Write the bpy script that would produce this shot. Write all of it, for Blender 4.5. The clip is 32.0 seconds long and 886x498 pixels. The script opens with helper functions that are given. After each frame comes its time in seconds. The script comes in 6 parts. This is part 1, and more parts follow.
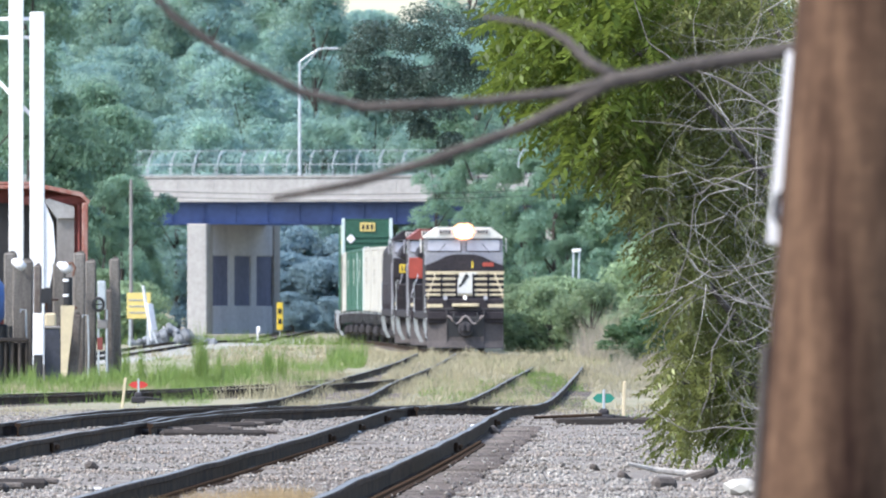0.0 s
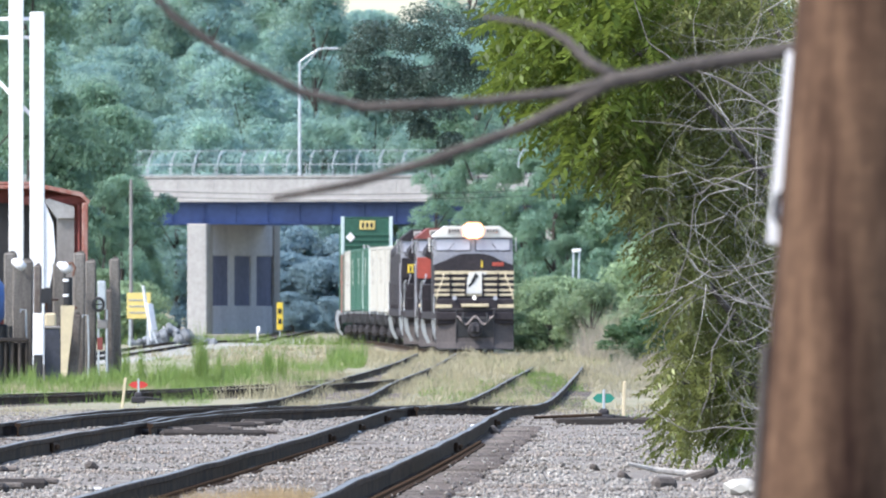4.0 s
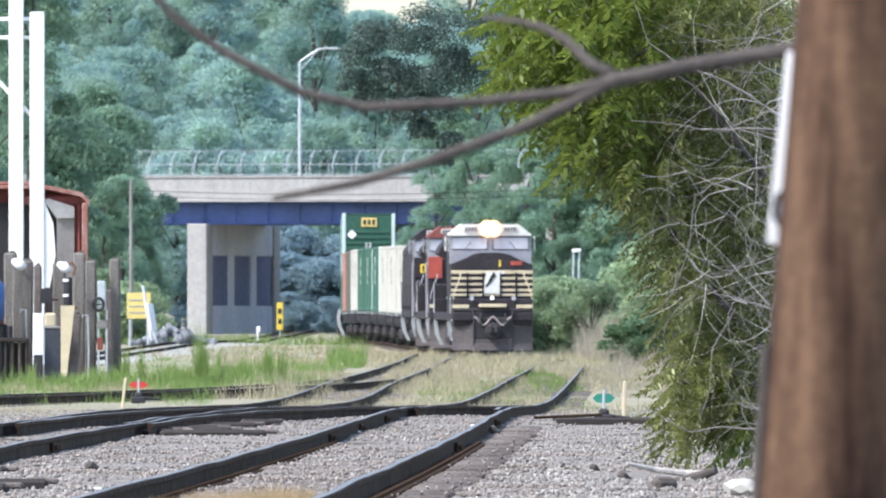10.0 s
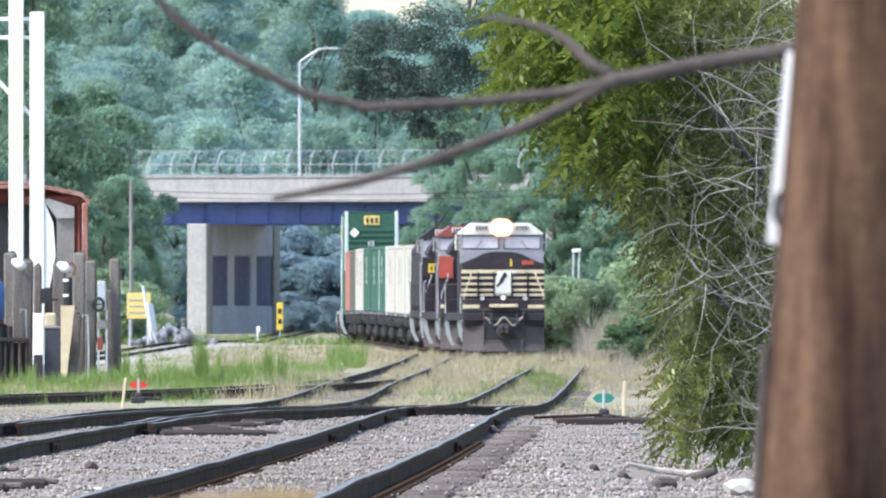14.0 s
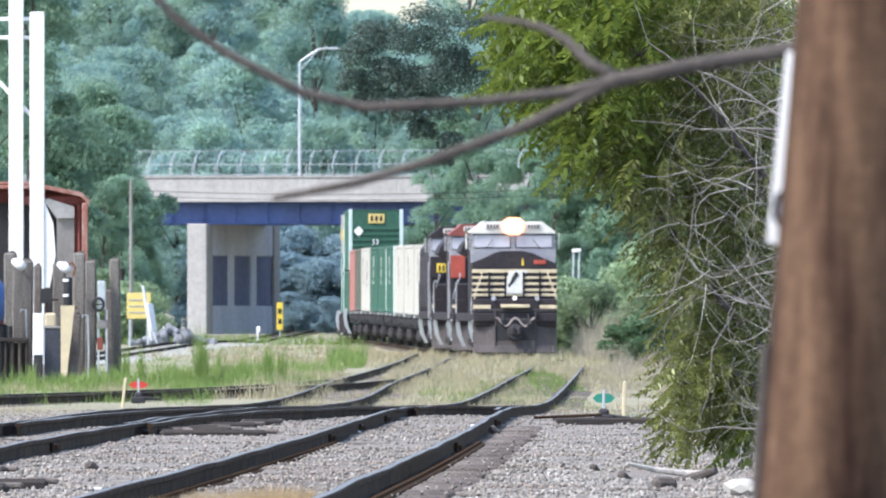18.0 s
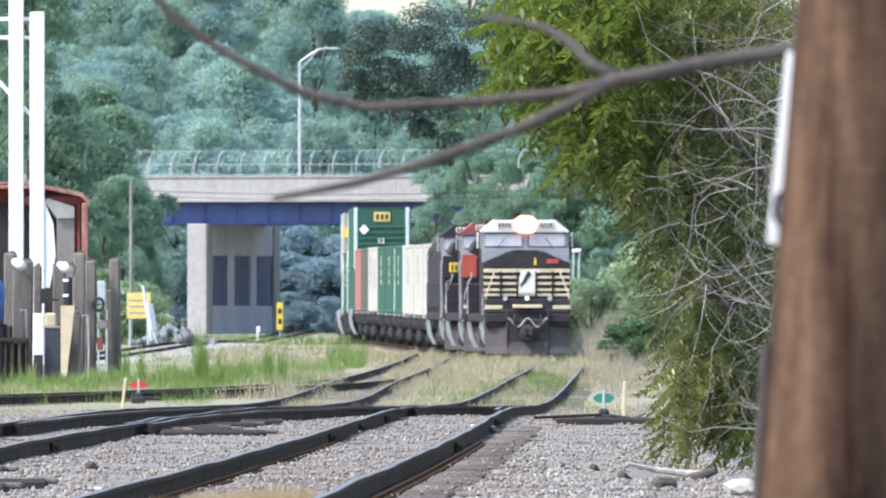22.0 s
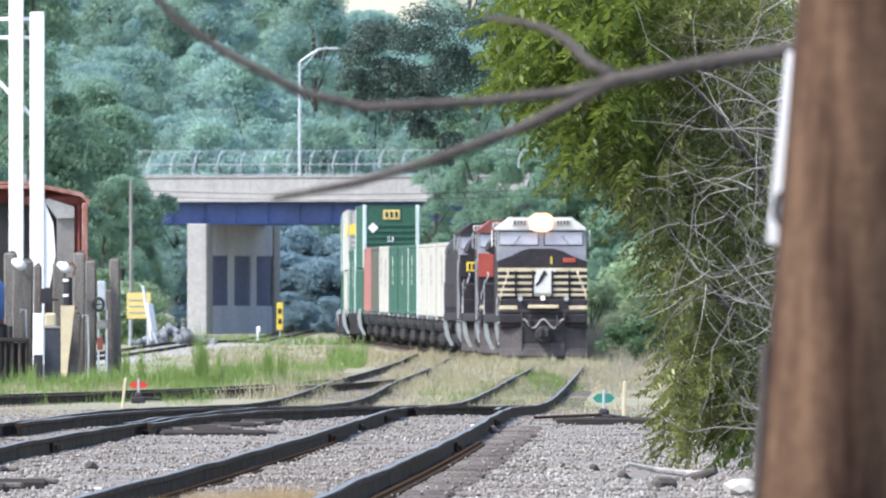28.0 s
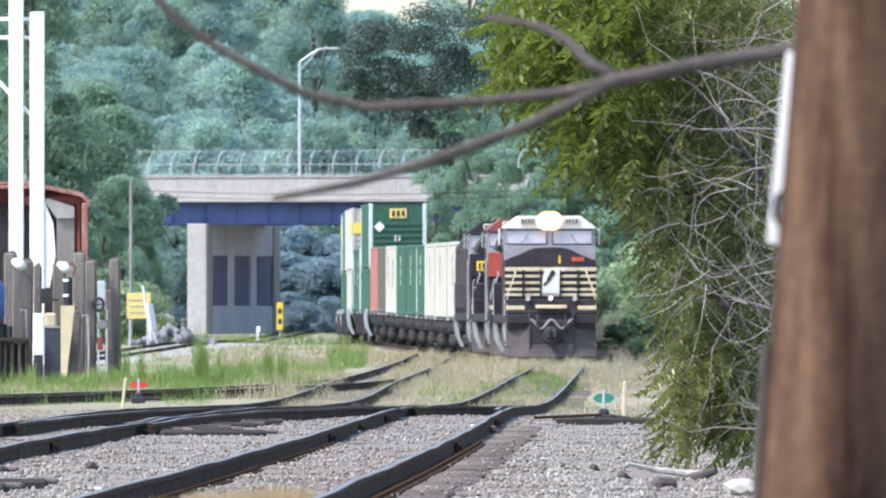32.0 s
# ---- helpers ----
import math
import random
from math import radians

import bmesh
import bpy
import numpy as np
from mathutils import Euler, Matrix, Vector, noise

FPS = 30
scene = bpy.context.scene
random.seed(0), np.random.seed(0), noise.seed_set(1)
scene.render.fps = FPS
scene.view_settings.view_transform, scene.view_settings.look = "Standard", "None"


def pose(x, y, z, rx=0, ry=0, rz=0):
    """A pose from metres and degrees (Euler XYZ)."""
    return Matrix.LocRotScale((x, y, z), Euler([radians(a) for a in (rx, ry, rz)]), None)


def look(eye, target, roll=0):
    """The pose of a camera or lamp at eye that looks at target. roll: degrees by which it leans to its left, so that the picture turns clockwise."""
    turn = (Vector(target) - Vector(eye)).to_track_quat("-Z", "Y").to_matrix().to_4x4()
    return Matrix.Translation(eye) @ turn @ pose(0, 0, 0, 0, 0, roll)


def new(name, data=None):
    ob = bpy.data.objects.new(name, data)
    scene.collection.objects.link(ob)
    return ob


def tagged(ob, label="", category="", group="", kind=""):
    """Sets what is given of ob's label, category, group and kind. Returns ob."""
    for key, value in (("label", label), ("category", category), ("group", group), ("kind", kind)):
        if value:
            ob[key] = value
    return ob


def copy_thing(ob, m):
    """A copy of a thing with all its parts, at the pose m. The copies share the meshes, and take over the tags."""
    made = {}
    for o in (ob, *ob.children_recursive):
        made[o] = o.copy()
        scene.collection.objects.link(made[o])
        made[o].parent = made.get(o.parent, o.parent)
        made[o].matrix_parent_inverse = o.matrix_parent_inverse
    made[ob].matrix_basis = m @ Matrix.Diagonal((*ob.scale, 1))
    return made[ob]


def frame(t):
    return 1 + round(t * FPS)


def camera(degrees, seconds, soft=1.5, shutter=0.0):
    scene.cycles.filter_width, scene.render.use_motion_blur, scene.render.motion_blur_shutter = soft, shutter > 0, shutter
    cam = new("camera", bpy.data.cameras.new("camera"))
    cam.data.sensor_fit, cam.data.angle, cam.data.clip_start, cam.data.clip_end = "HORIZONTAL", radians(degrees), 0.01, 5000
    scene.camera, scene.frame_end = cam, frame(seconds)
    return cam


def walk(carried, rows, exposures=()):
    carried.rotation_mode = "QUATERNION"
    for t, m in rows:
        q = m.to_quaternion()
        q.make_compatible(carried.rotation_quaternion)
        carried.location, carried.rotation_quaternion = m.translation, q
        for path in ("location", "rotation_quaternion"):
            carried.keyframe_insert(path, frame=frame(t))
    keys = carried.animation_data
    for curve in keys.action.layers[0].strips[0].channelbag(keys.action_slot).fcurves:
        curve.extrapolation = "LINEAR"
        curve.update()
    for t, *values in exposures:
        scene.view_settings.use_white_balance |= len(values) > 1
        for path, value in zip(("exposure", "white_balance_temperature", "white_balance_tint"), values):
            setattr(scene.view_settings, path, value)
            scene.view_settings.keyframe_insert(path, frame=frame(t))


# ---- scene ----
# camera: a long lens on a tripod beside the yard, at rest
cam = camera(2.898, 32.0, soft=1.9)
cam.data.dof.use_dof = True
cam.data.dof.focus_distance = 185.0
cam.data.dof.aperture_fstop = 27.0
EYE = (0.0, 0.0, 1.05)
AIM = (0.0, 1000.0, 5.695)
walk(cam, [(0.0, look(EYE, AIM)), (32.0, look(EYE, AIM))], exposures=[(0.0, 1.46, 6330, 11), (32.0, 1.46, 6330, 11)])

# light: bright hazy day, veiled sun high on the left
SUN_EL, SUN_AZ = radians(52), radians(243)
world = bpy.data.worlds.new("sky")
scene.world = world
world.use_nodes = True
wn, wl = world.node_tree.nodes, world.node_tree.links
sky = wn.new("ShaderNodeTexSky")
sky.sky_type = "NISHITA"
sky.sun_disc = False
sky.sun_elevation = SUN_EL
sky.sun_rotation = SUN_AZ
sky.air_density, sky.dust_density, sky.ozone_density = 1.0, 1.6, 1.2
wl.new(sky.outputs[0], wn["Background"].inputs[0])
wn["Background"].inputs[1].default_value = 0.15
sun_data = bpy.data.lights.new("sun", "SUN")
sun_data.energy, sun_data.angle, sun_data.color = 2.3, radians(9.0), (1.0, 0.97, 0.93)
sun = new("sun", sun_data)
SUN_DIR = Vector((math.sin(SUN_AZ) * math.cos(SUN_EL), math.cos(SUN_AZ) * math.cos(SUN_EL), math.sin(SUN_EL)))
sun.matrix_world = look(SUN_DIR * 50, (0, 0, 0))


# ---------------------------------------------------------------- materials
def material(name, color, rough=0.7, metal=0.0, scale=3.0, vary=0.25, second=None, mix=0.5, fine=40.0, bump=0.15,
             random_tint=0.0, island_tint=0.0, streak=1.0, sharp=0.15, spec=0.5):
    """A surface with blotches of a second colour at one scale and grain at another."""
    m = bpy.data.materials.new(name)
    m.use_nodes = True
    n, l = m.node_tree.nodes, m.node_tree.links
    bsdf = n["Principled BSDF"]
    bsdf.inputs["Roughness"].default_value = rough
    bsdf.inputs["Metallic"].default_value = metal
    bsdf.inputs["Specular IOR Level"].default_value = spec
    coord = n.new("ShaderNodeTexCoord")
    mapping = n.new("ShaderNodeMapping")
    mapping.inputs["Scale"].default_value = (1, 1, 1 / streak)
    l.new(coord.outputs["Object"], mapping.inputs[0])
    big = n.new("ShaderNodeTexNoise")
    big.inputs["Scale"].default_value = scale
    big.inputs["Detail"].default_value = 6
    big.inputs["Roughness"].default_value = 0.65
    l.new(mapping.outputs[0], big.inputs["Vector"])
    small = n.new("ShaderNodeTexNoise")
    small.inputs["Scale"].default_value = fine
    small.inputs["Detail"].default_value = 4
    l.new(coord.outputs["Object"], small.inputs["Vector"])
    ramp = n.new("ShaderNodeValToRGB")
    ramp.color_ramp.elements[0].position = max(0.0, 0.5 - sharp + (0.5 - mix) * 0.4)
    ramp.color_ramp.elements[1].position = min(1.0, 0.5 + sharp + (0.5 - mix) * 0.4)
    l.new(big.outputs[0], ramp.inputs[0])
    blend = n.new("ShaderNodeMix")
    blend.data_type = "RGBA"
    second = second or tuple(c * (1 - vary) for c in color)
    blend.inputs[6].default_value = (*color, 1)
    blend.inputs[7].default_value = (*second, 1)
    l.new(ramp.outputs[0], blend.inputs[0])
    hsv = n.new("ShaderNodeHueSaturation")
    value = n.new("ShaderNodeMapRange")
    value.inputs[1].default_value, value.inputs[2].default_value = 0.3, 0.7
    value.inputs[3].default_value, value.inputs[4].default_value = 1 - vary * 0.6, 1 + vary * 0.6
    l.new(small.outputs[0], value.inputs[0])
    last = value.outputs[0]
    for amount, node, socket in ((random_tint, "ShaderNodeObjectInfo", "Random"), (island_tint, "ShaderNodeNewGeometry", "Random Per Island")):
        if amount:
            info = n.new(node)
            rng = n.new("ShaderNodeMapRange")
            rng.inputs[3].default_value, rng.inputs[4].default_value = 1 - amount, 1 + amount
            l.new(info.outputs[socket], rng.inputs[0])
            mul = n.new("ShaderNodeMath")
            mul.operation = "MULTIPLY"
            l.new(last, mul.inputs[0])
            l.new(rng.outputs[0], mul.inputs[1])
            last = mul.outputs[0]
    l.new(last, hsv.inputs["Value"])
    l.new(blend.outputs[2], hsv.inputs["Color"])
    l.new(hsv.outputs[0], bsdf.inputs["Base Color"])
    if bump:
        b = n.new("ShaderNodeBump")
        b.inputs["Strength"].default_value = bump
        b.inputs["Distance"].default_value = 0.02
        l.new(small.outputs[0], b.inputs["Height"])
        l.new(b.outputs[0], bsdf.inputs["Normal"])
    return m


def leaf_material(name, color, second, through_color, scale=0.5, amount=0.35, island=0.35, rough=0.55, spec=0.3, hue=0.0):
    """Leaves: diffuse and translucent, varied from clump to clump and from leaf to leaf."""
    m = bpy.data.materials.new(name)
    m.use_nodes = True
    n, l = m.node_tree.nodes, m.node_tree.links
    n.remove(n["Principled BSDF"])
    out = n["Material Output"]
    coord = n.new("ShaderNodeTexCoord")
    noise_node = n.new("ShaderNodeTexNoise")
    noise_node.inputs["Scale"].default_value = scale
    noise_node.inputs["Detail"].default_value = 3
    l.new(coord.outputs["Object"], noise_node.inputs["Vector"])
    ramp = n.new("ShaderNodeValToRGB")
    ramp.color_ramp.elements[0].position, ramp.color_ramp.elements[1].position = 0.35, 0.65
    ramp.color_ramp.elements[0].color, ramp.color_ramp.elements[1].color = (*color, 1), (*second, 1)
    l.new(noise_node.outputs[0], ramp.inputs[0])
    geo = n.new("ShaderNodeNewGeometry")
    rng = n.new("ShaderNodeMapRange")
    rng.inputs[3].default_value, rng.inputs[4].default_value = 1 - island, 1 + island
    l.new(geo.outputs["Random Per Island"], rng.inputs[0])
    info = n.new("ShaderNodeObjectInfo")
    rng2 = n.new("ShaderNodeMapRange")
    rng2.inputs[3].default_value, rng2.inputs[4].default_value = 0.72, 1.28
    l.new(info.outputs["Random"], rng2.inputs[0])
    mul = n.new("ShaderNodeMath")
    mul.operation = "MULTIPLY"
    l.new(rng.outputs[0], mul.inputs[0])
    l.new(rng2.outputs[0], mul.inputs[1])
    hsv = n.new("ShaderNodeHueSaturation")
    l.new(mul.outputs[0], hsv.inputs["Value"])
    l.new(ramp.outputs[0], hsv.inputs["Color"])
    if hue:
        turn = n.new("ShaderNodeMapRange")
        turn.inputs[3].default_value, turn.inputs[4].default_value = 0.5 - hue, 0.5 + hue
        l.new(info.outputs["Random"], turn.inputs[0])
        l.new(turn.outputs[0], hsv.inputs["Hue"])
    dif = n.new("ShaderNodeBsdfPrincipled")
    dif.inputs["Roughness"].default_value = rough
    dif.inputs["Specular IOR Level"].default_value = spec
    l.new(hsv.outputs[0], dif.inputs["Base Color"])
    tra = n.new("ShaderNodeBsdfTranslucent")
    tra.inputs[0].default_value = (*through_color, 1)
    mix = n.new("ShaderNodeMixShader")
    mix.inputs[0].default_value = amount
    l.new(dif.outputs[0], mix.inputs[1])
    l.new(tra.outputs[0], mix.inputs[2])
    l.new(mix.outputs[0], out.inputs[0])
    return m


def glow(name, color, strength):
    m = bpy.data.materials.new(name)
    m.use_nodes = True
    b = m.node_tree.nodes["Principled BSDF"]
    b.inputs["Base Color"].default_value = (*color, 1)
    b.inputs["Emission Color"].default_value = (*color, 1)
    b.inputs["Emission Strength"].default_value = strength
    return m


M = {}
M["rail_side"] = material("rail_rust", (0.06, 0.037, 0.023), 0.9, 0.0, 1.4, 0.4, (0.018, 0.012, 0.0085), fine=60, spec=0.12)
M["rail_top"] = material("rail_head_steel", (0.22, 0.22, 0.21), 0.55, 0.5, 3, 0.3, (0.1, 0.092, 0.085), fine=30, bump=0.05)
M["tie"] = material("weathered_tie", (0.15, 0.13, 0.115), 0.92, 0, 2.5, 0.4, (0.075, 0.06, 0.052), fine=45, bump=0.5, random_tint=0.35)
M["stone"] = material("ballast_stone", (0.26, 0.25, 0.225), 0.9, 0, 0.5, 0.25, (0.185, 0.148, 0.12), fine=50, bump=0.3, island_tint=0.55)
M["pale_gravel"] = material("pale_gravel_bed", (0.34, 0.33, 0.30), 0.95, 0, 0.6, 0.3, (0.24, 0.235, 0.19), fine=20, bump=0.5)
M["concrete"] = material("bridge_concrete", (0.37, 0.36, 0.345), 0.88, 0, 0.35, 0.18, (0.29, 0.275, 0.265), fine=4, bump=0.2, streak=4)
# pier colour raised and blued to include the haze before its shaded side
M["haze_lifted_pier_concrete"] = material("haze_lifted_pier_concrete", (0.60, 0.60, 0.65), 0.88, 0, 0.35, 0.18, (0.47, 0.47, 0.53), fine=4, bump=0.2, streak=4)
M["concrete_dark"] = material("dark_bluish_concrete", (0.15, 0.165, 0.26), 0.85, 0, 0.4, 0.25, (0.11, 0.12, 0.2), fine=3, streak=3)
M["girder"] = material("blue_girder_paint", (0.055, 0.10, 0.29), 0.6, 0, 0.3, 0.2, (0.045, 0.075, 0.21), fine=3, streak=2)
M["galv"] = material("galvanised_steel", (0.55, 0.58, 0.60), 0.45, 0.6, 2, 0.15, fine=20, bump=0.05)
M["fence"] = material("dull_fence_steel", (0.40, 0.43, 0.45), 0.7, 0.2, 2, 0.15, fine=20, bump=0.03)
M["bin_dark"] = material("dark_blue_grey_bin", (0.05, 0.055, 0.075), 0.6, 0, 2, 0.3, fine=12)
M["white_paint"] = material("white_paint", (0.82, 0.82, 0.84), 0.5, 0, 0.8, 0.1, (0.68, 0.67, 0.66), fine=12, bump=0.05, mix=0.35)
M["off_white"] = material("dusty_off_white_paint", (0.68, 0.665, 0.61), 0.6, 0, 1.2, 0.12, (0.54, 0.52, 0.47), fine=12, bump=0.05, mix=0.4)
M["loco_black"] = material("engine_black_paint", (0.024, 0.022, 0.027), 0.75, 0, 0.8, 0.3, (0.042, 0.036, 0.039), fine=10, bump=0.05, spec=0.12)
M["loco_grey"] = material("engine_grey_paint", (0.30, 0.295, 0.30), 0.5, 0, 1.2, 0.2, (0.22, 0.22, 0.26), fine=14, bump=0.05)
M["dusty"] = material("dusty_underframe", (0.040, 0.036, 0.039), 0.9, 0, 1.5, 0.35, (0.024, 0.022, 0.026), fine=16, bump=0.3)
M["plough"] = material("dusty_plough_steel", (0.085, 0.073, 0.07), 0.9, 0, 1.2, 0.3, (0.05, 0.043, 0.043), fine=12, streak=2)
M["cream"] = material("cream_stripe_paint", (0.60, 0.51, 0.33), 0.6, 0, 2, 0.15, (0.47, 0.39, 0.26), fine=16, bump=0.04)
M["red_paint"] = material("red_paint", (0.38, 0.065, 0.04), 0.7, 0, 1.5, 0.2, (0.28, 0.05, 0.035), fine=12, bump=0.04)
# pale base colour includes the sky that the panes would reflect
M["glass"] = material("sky_toned_glass", (0.42, 0.42, 0.46), 0.12, 0, 1.5, 0.15, fine=6, bump=0.0)
M["green_box"] = material("green_container_paint", (0.036, 0.105, 0.07), 0.7, 0, 0.5, 0.25, (0.028, 0.075, 0.055), spec=0.2, fine=6, bump=0.08, streak=3)
M["white_box"] = material("white_container_paint", (0.40, 0.39, 0.35), 0.7, 0, 0.5, 0.15, (0.31, 0.295, 0.26), spec=0.2, fine=6, bump=0.08, streak=3, mix=0.4)
M["pink_box"] = material("faded_red_container_paint", (0.30, 0.115, 0.095), 0.75, 0, 0.5, 0.15, (0.25, 0.1, 0.085), fine=6, bump=0.08, streak=3)
M["pale_box"] = material("pale_container_trim", (0.50, 0.60, 0.58), 0.6, 0, 0.5, 0.12, fine=6, bump=0.05)
M["yellow"] = material("yellow_paint", (0.80, 0.58, 0.06), 0.55, 0, 1.5, 0.15, fine=14, bump=0.04)
M["pale_yellow"] = material("sunfaded_yellow_paint", (0.68, 0.53, 0.17), 0.6, 0, 1.5, 0.15, fine=10)
M["dark"] = material("dark_rubber", (0.02, 0.02, 0.022), 0.7, 0, 2, 0.3, fine=14)
M["red_car"] = material("oxide_red_car_paint", (0.23, 0.055, 0.045), 0.75, 0, 0.9, 0.3, (0.15, 0.045, 0.04), fine=8, streak=3)
M["rust_roof"] = material("rust_and_pale_flecked_steel", (0.27, 0.10, 0.075), 0.85, 0, 3.5, 0.3, (0.36, 0.27, 0.24), mix=0.35, fine=14, streak=2)
M["pale_grey"] = material("pale_grey_sheet", (0.33, 0.32, 0.31), 0.75, 0, 1.2, 0.2, (0.25, 0.24, 0.23), fine=8)
M["grey_car"] = material("grey_car_paint", (0.24, 0.23, 0.22), 0.75, 0, 0.9, 0.2, (0.17, 0.155, 0.145), fine=8, streak=3)
M["post_wood"] = material("grey_weathered_timber", (0.165, 0.15, 0.133), 0.9, 0, 3.0, 0.45, (0.062, 0.052, 0.046), fine=25, bump=0.5, streak=8, random_tint=0.35)
M["blue_paint"] = material("blue_machine_paint", (0.03, 0.09, 0.28), 0.5, 0, 1.2, 0.3, fine=10)
M["pole_wood"] = material("brown_pole_wood", (0.13, 0.078, 0.048), 0.9, 0, 8, 0.3, (0.035, 0.019, 0.013), mix=0.5, fine=26, bump=0.12, streak=9, sharp=0.12, spec=0.1)
M["bark"] = material("grey_brown_bark", (0.085, 0.07, 0.06), 0.92, 0, 8, 0.35, (0.05, 0.042, 0.037), fine=60, bump=0.5, streak=4)
M["twig"] = material("bare_twig_bark", (0.40, 0.375, 0.34), 0.85, 0, 5, 0.3, (0.19, 0.17, 0.15), fine=60, island_tint=0.5)
M["dead_limb"] = material("dead_limb_bark", (0.22, 0.20, 0.18), 0.88, 0, 7, 0.35, (0.11, 0.098, 0.088), fine=60, bump=0.3)
M["rust_brown"] = material("rust_brown", (0.15, 0.07, 0.045), 0.85, 0.1, 2, 0.3, fine=20)
M["drab"] = material("drab_green_container_paint", (0.045, 0.075, 0.05), 0.7, 0, 0.5, 0.25, (0.075, 0.06, 0.045), fine=6, bump=0.08, streak=3)
M["faint"] = material("faded_lettering", (0.30, 0.31, 0.30), 0.7, 0, 2, 0.2, fine=10)
M["hose"] = material("dusty_brown_hose", (0.36, 0.30, 0.28), 0.8, 0, 3, 0.2, fine=20)
M["creosote"] = material("creosoted_timber", (0.035, 0.027, 0.022), 0.85, 0, 2, 0.35, (0.02, 0.016, 0.014), fine=30, bump=0.4)
M["lamp"] = glow("headlight_lens", (1.0, 0.93, 0.78), 90.0)
# emission that imitates the orange halo round the headlight
M["lamp_halo"] = glow("headlight_halo_glow", (1.0, 0.36, 0.17), 1.1)
M["number_glass"] = material("lit_number_glass", (0.5, 0.46, 0.42), 0.4, 0, 3, 0.15, fine=10)
M["rubble"] = material("grey_rubble", (0.20, 0.215, 0.23), 0.92, 0, 1.5, 0.3, (0.13, 0.14, 0.15), fine=8, random_tint=0.3)
M["marker"] = glow("ditch_light_lens", (0.95, 0.95, 0.9), 0.2)
M["target_red"] = material("red_target_paint", (0.55, 0.04, 0.03), 0.5, 0, 6, 0.15, fine=40, bump=0.02)
M["target_green"] = material("green_target_paint", (0.02, 0.22, 0.15), 0.5, 0, 6, 0.15, fine=40, bump=0.02)

# blue-pale leaf colours carry the distance haze over the hill
M["leaf_far"] = leaf_material("haze_tinted_forest_leaves", (0.14, 0.25, 0.315), (0.27, 0.40, 0.29), (0.35, 0.50, 0.40), 0.3, 0.5, 0.2, hue=0.03)
# greens paled towards blue, so some haze sits in the leaf colour
M["leaf_mid"] = leaf_material("haze_paled_broadleaf_leaves", (0.12, 0.215, 0.18), (0.185, 0.295, 0.20), (0.27, 0.40, 0.26), 0.25, 0.48, 0.25, hue=0.02)
# bush greens lightened and slightly blued for the haze in front of them
M["leaf_bush"] = leaf_material("haze_softened_bush_leaves", (0.185, 0.265, 0.16), (0.275, 0.36, 0.205), (0.36, 0.46, 0.26), 0.5, 0.45)
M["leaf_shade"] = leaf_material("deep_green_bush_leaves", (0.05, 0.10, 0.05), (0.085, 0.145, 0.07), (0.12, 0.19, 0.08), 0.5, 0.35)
# undergrowth past the bridge: haze is mixed into these blue-grey greens
M["leaf_haze"] = leaf_material("haze_tinted_undergrowth_leaves", (0.16, 0.25, 0.315), (0.21, 0.305, 0.34), (0.3, 0.40, 0.41), 0.4, 0.5, 0.2)
M["leaf_dark"] = leaf_material("dark_tree_leaves", (0.038, 0.066, 0.058), (0.07, 0.10, 0.082), (0.09, 0.13, 0.09), 0.8, 0.3)
M["leaf_bright"] = leaf_material("bright_compound_leaves", (0.04, 0.068, 0.014), (0.17, 0.225, 0.045), (0.25, 0.33, 0.055), 3.2, 0.36, 0.75, 0.45, 0.35)
M["leaf_deep"] = leaf_material("inner_compound_leaves", (0.05, 0.066, 0.024), (0.24, 0.255, 0.095), (0.29, 0.32, 0.09), 4.0, 0.32, 0.8, 0.45, 0.35)
M["weed"] = leaf_material("tall_green_weeds", (0.095, 0.165, 0.04), (0.19, 0.25, 0.075), (0.2, 0.28, 0.06), 1.1, 0.33, 0.45)
M["straw"] = leaf_material("dry_straw_grass", (0.45, 0.395, 0.27), (0.33, 0.30, 0.175), (0.40, 0.34, 0.2), 0.45, 0.3, 0.45)
M["tan_grass"] = leaf_material("tan_foreground_grass", (0.50, 0.36, 0.19), (0.42, 0.30, 0.15), (0.46, 0.33, 0.17), 0.3, 0.3)
M["brush"] = leaf_material("dry_brush", (0.36, 0.30, 0.25), (0.25, 0.24, 0.16), (0.3, 0.26, 0.18), 0.6, 0.3)


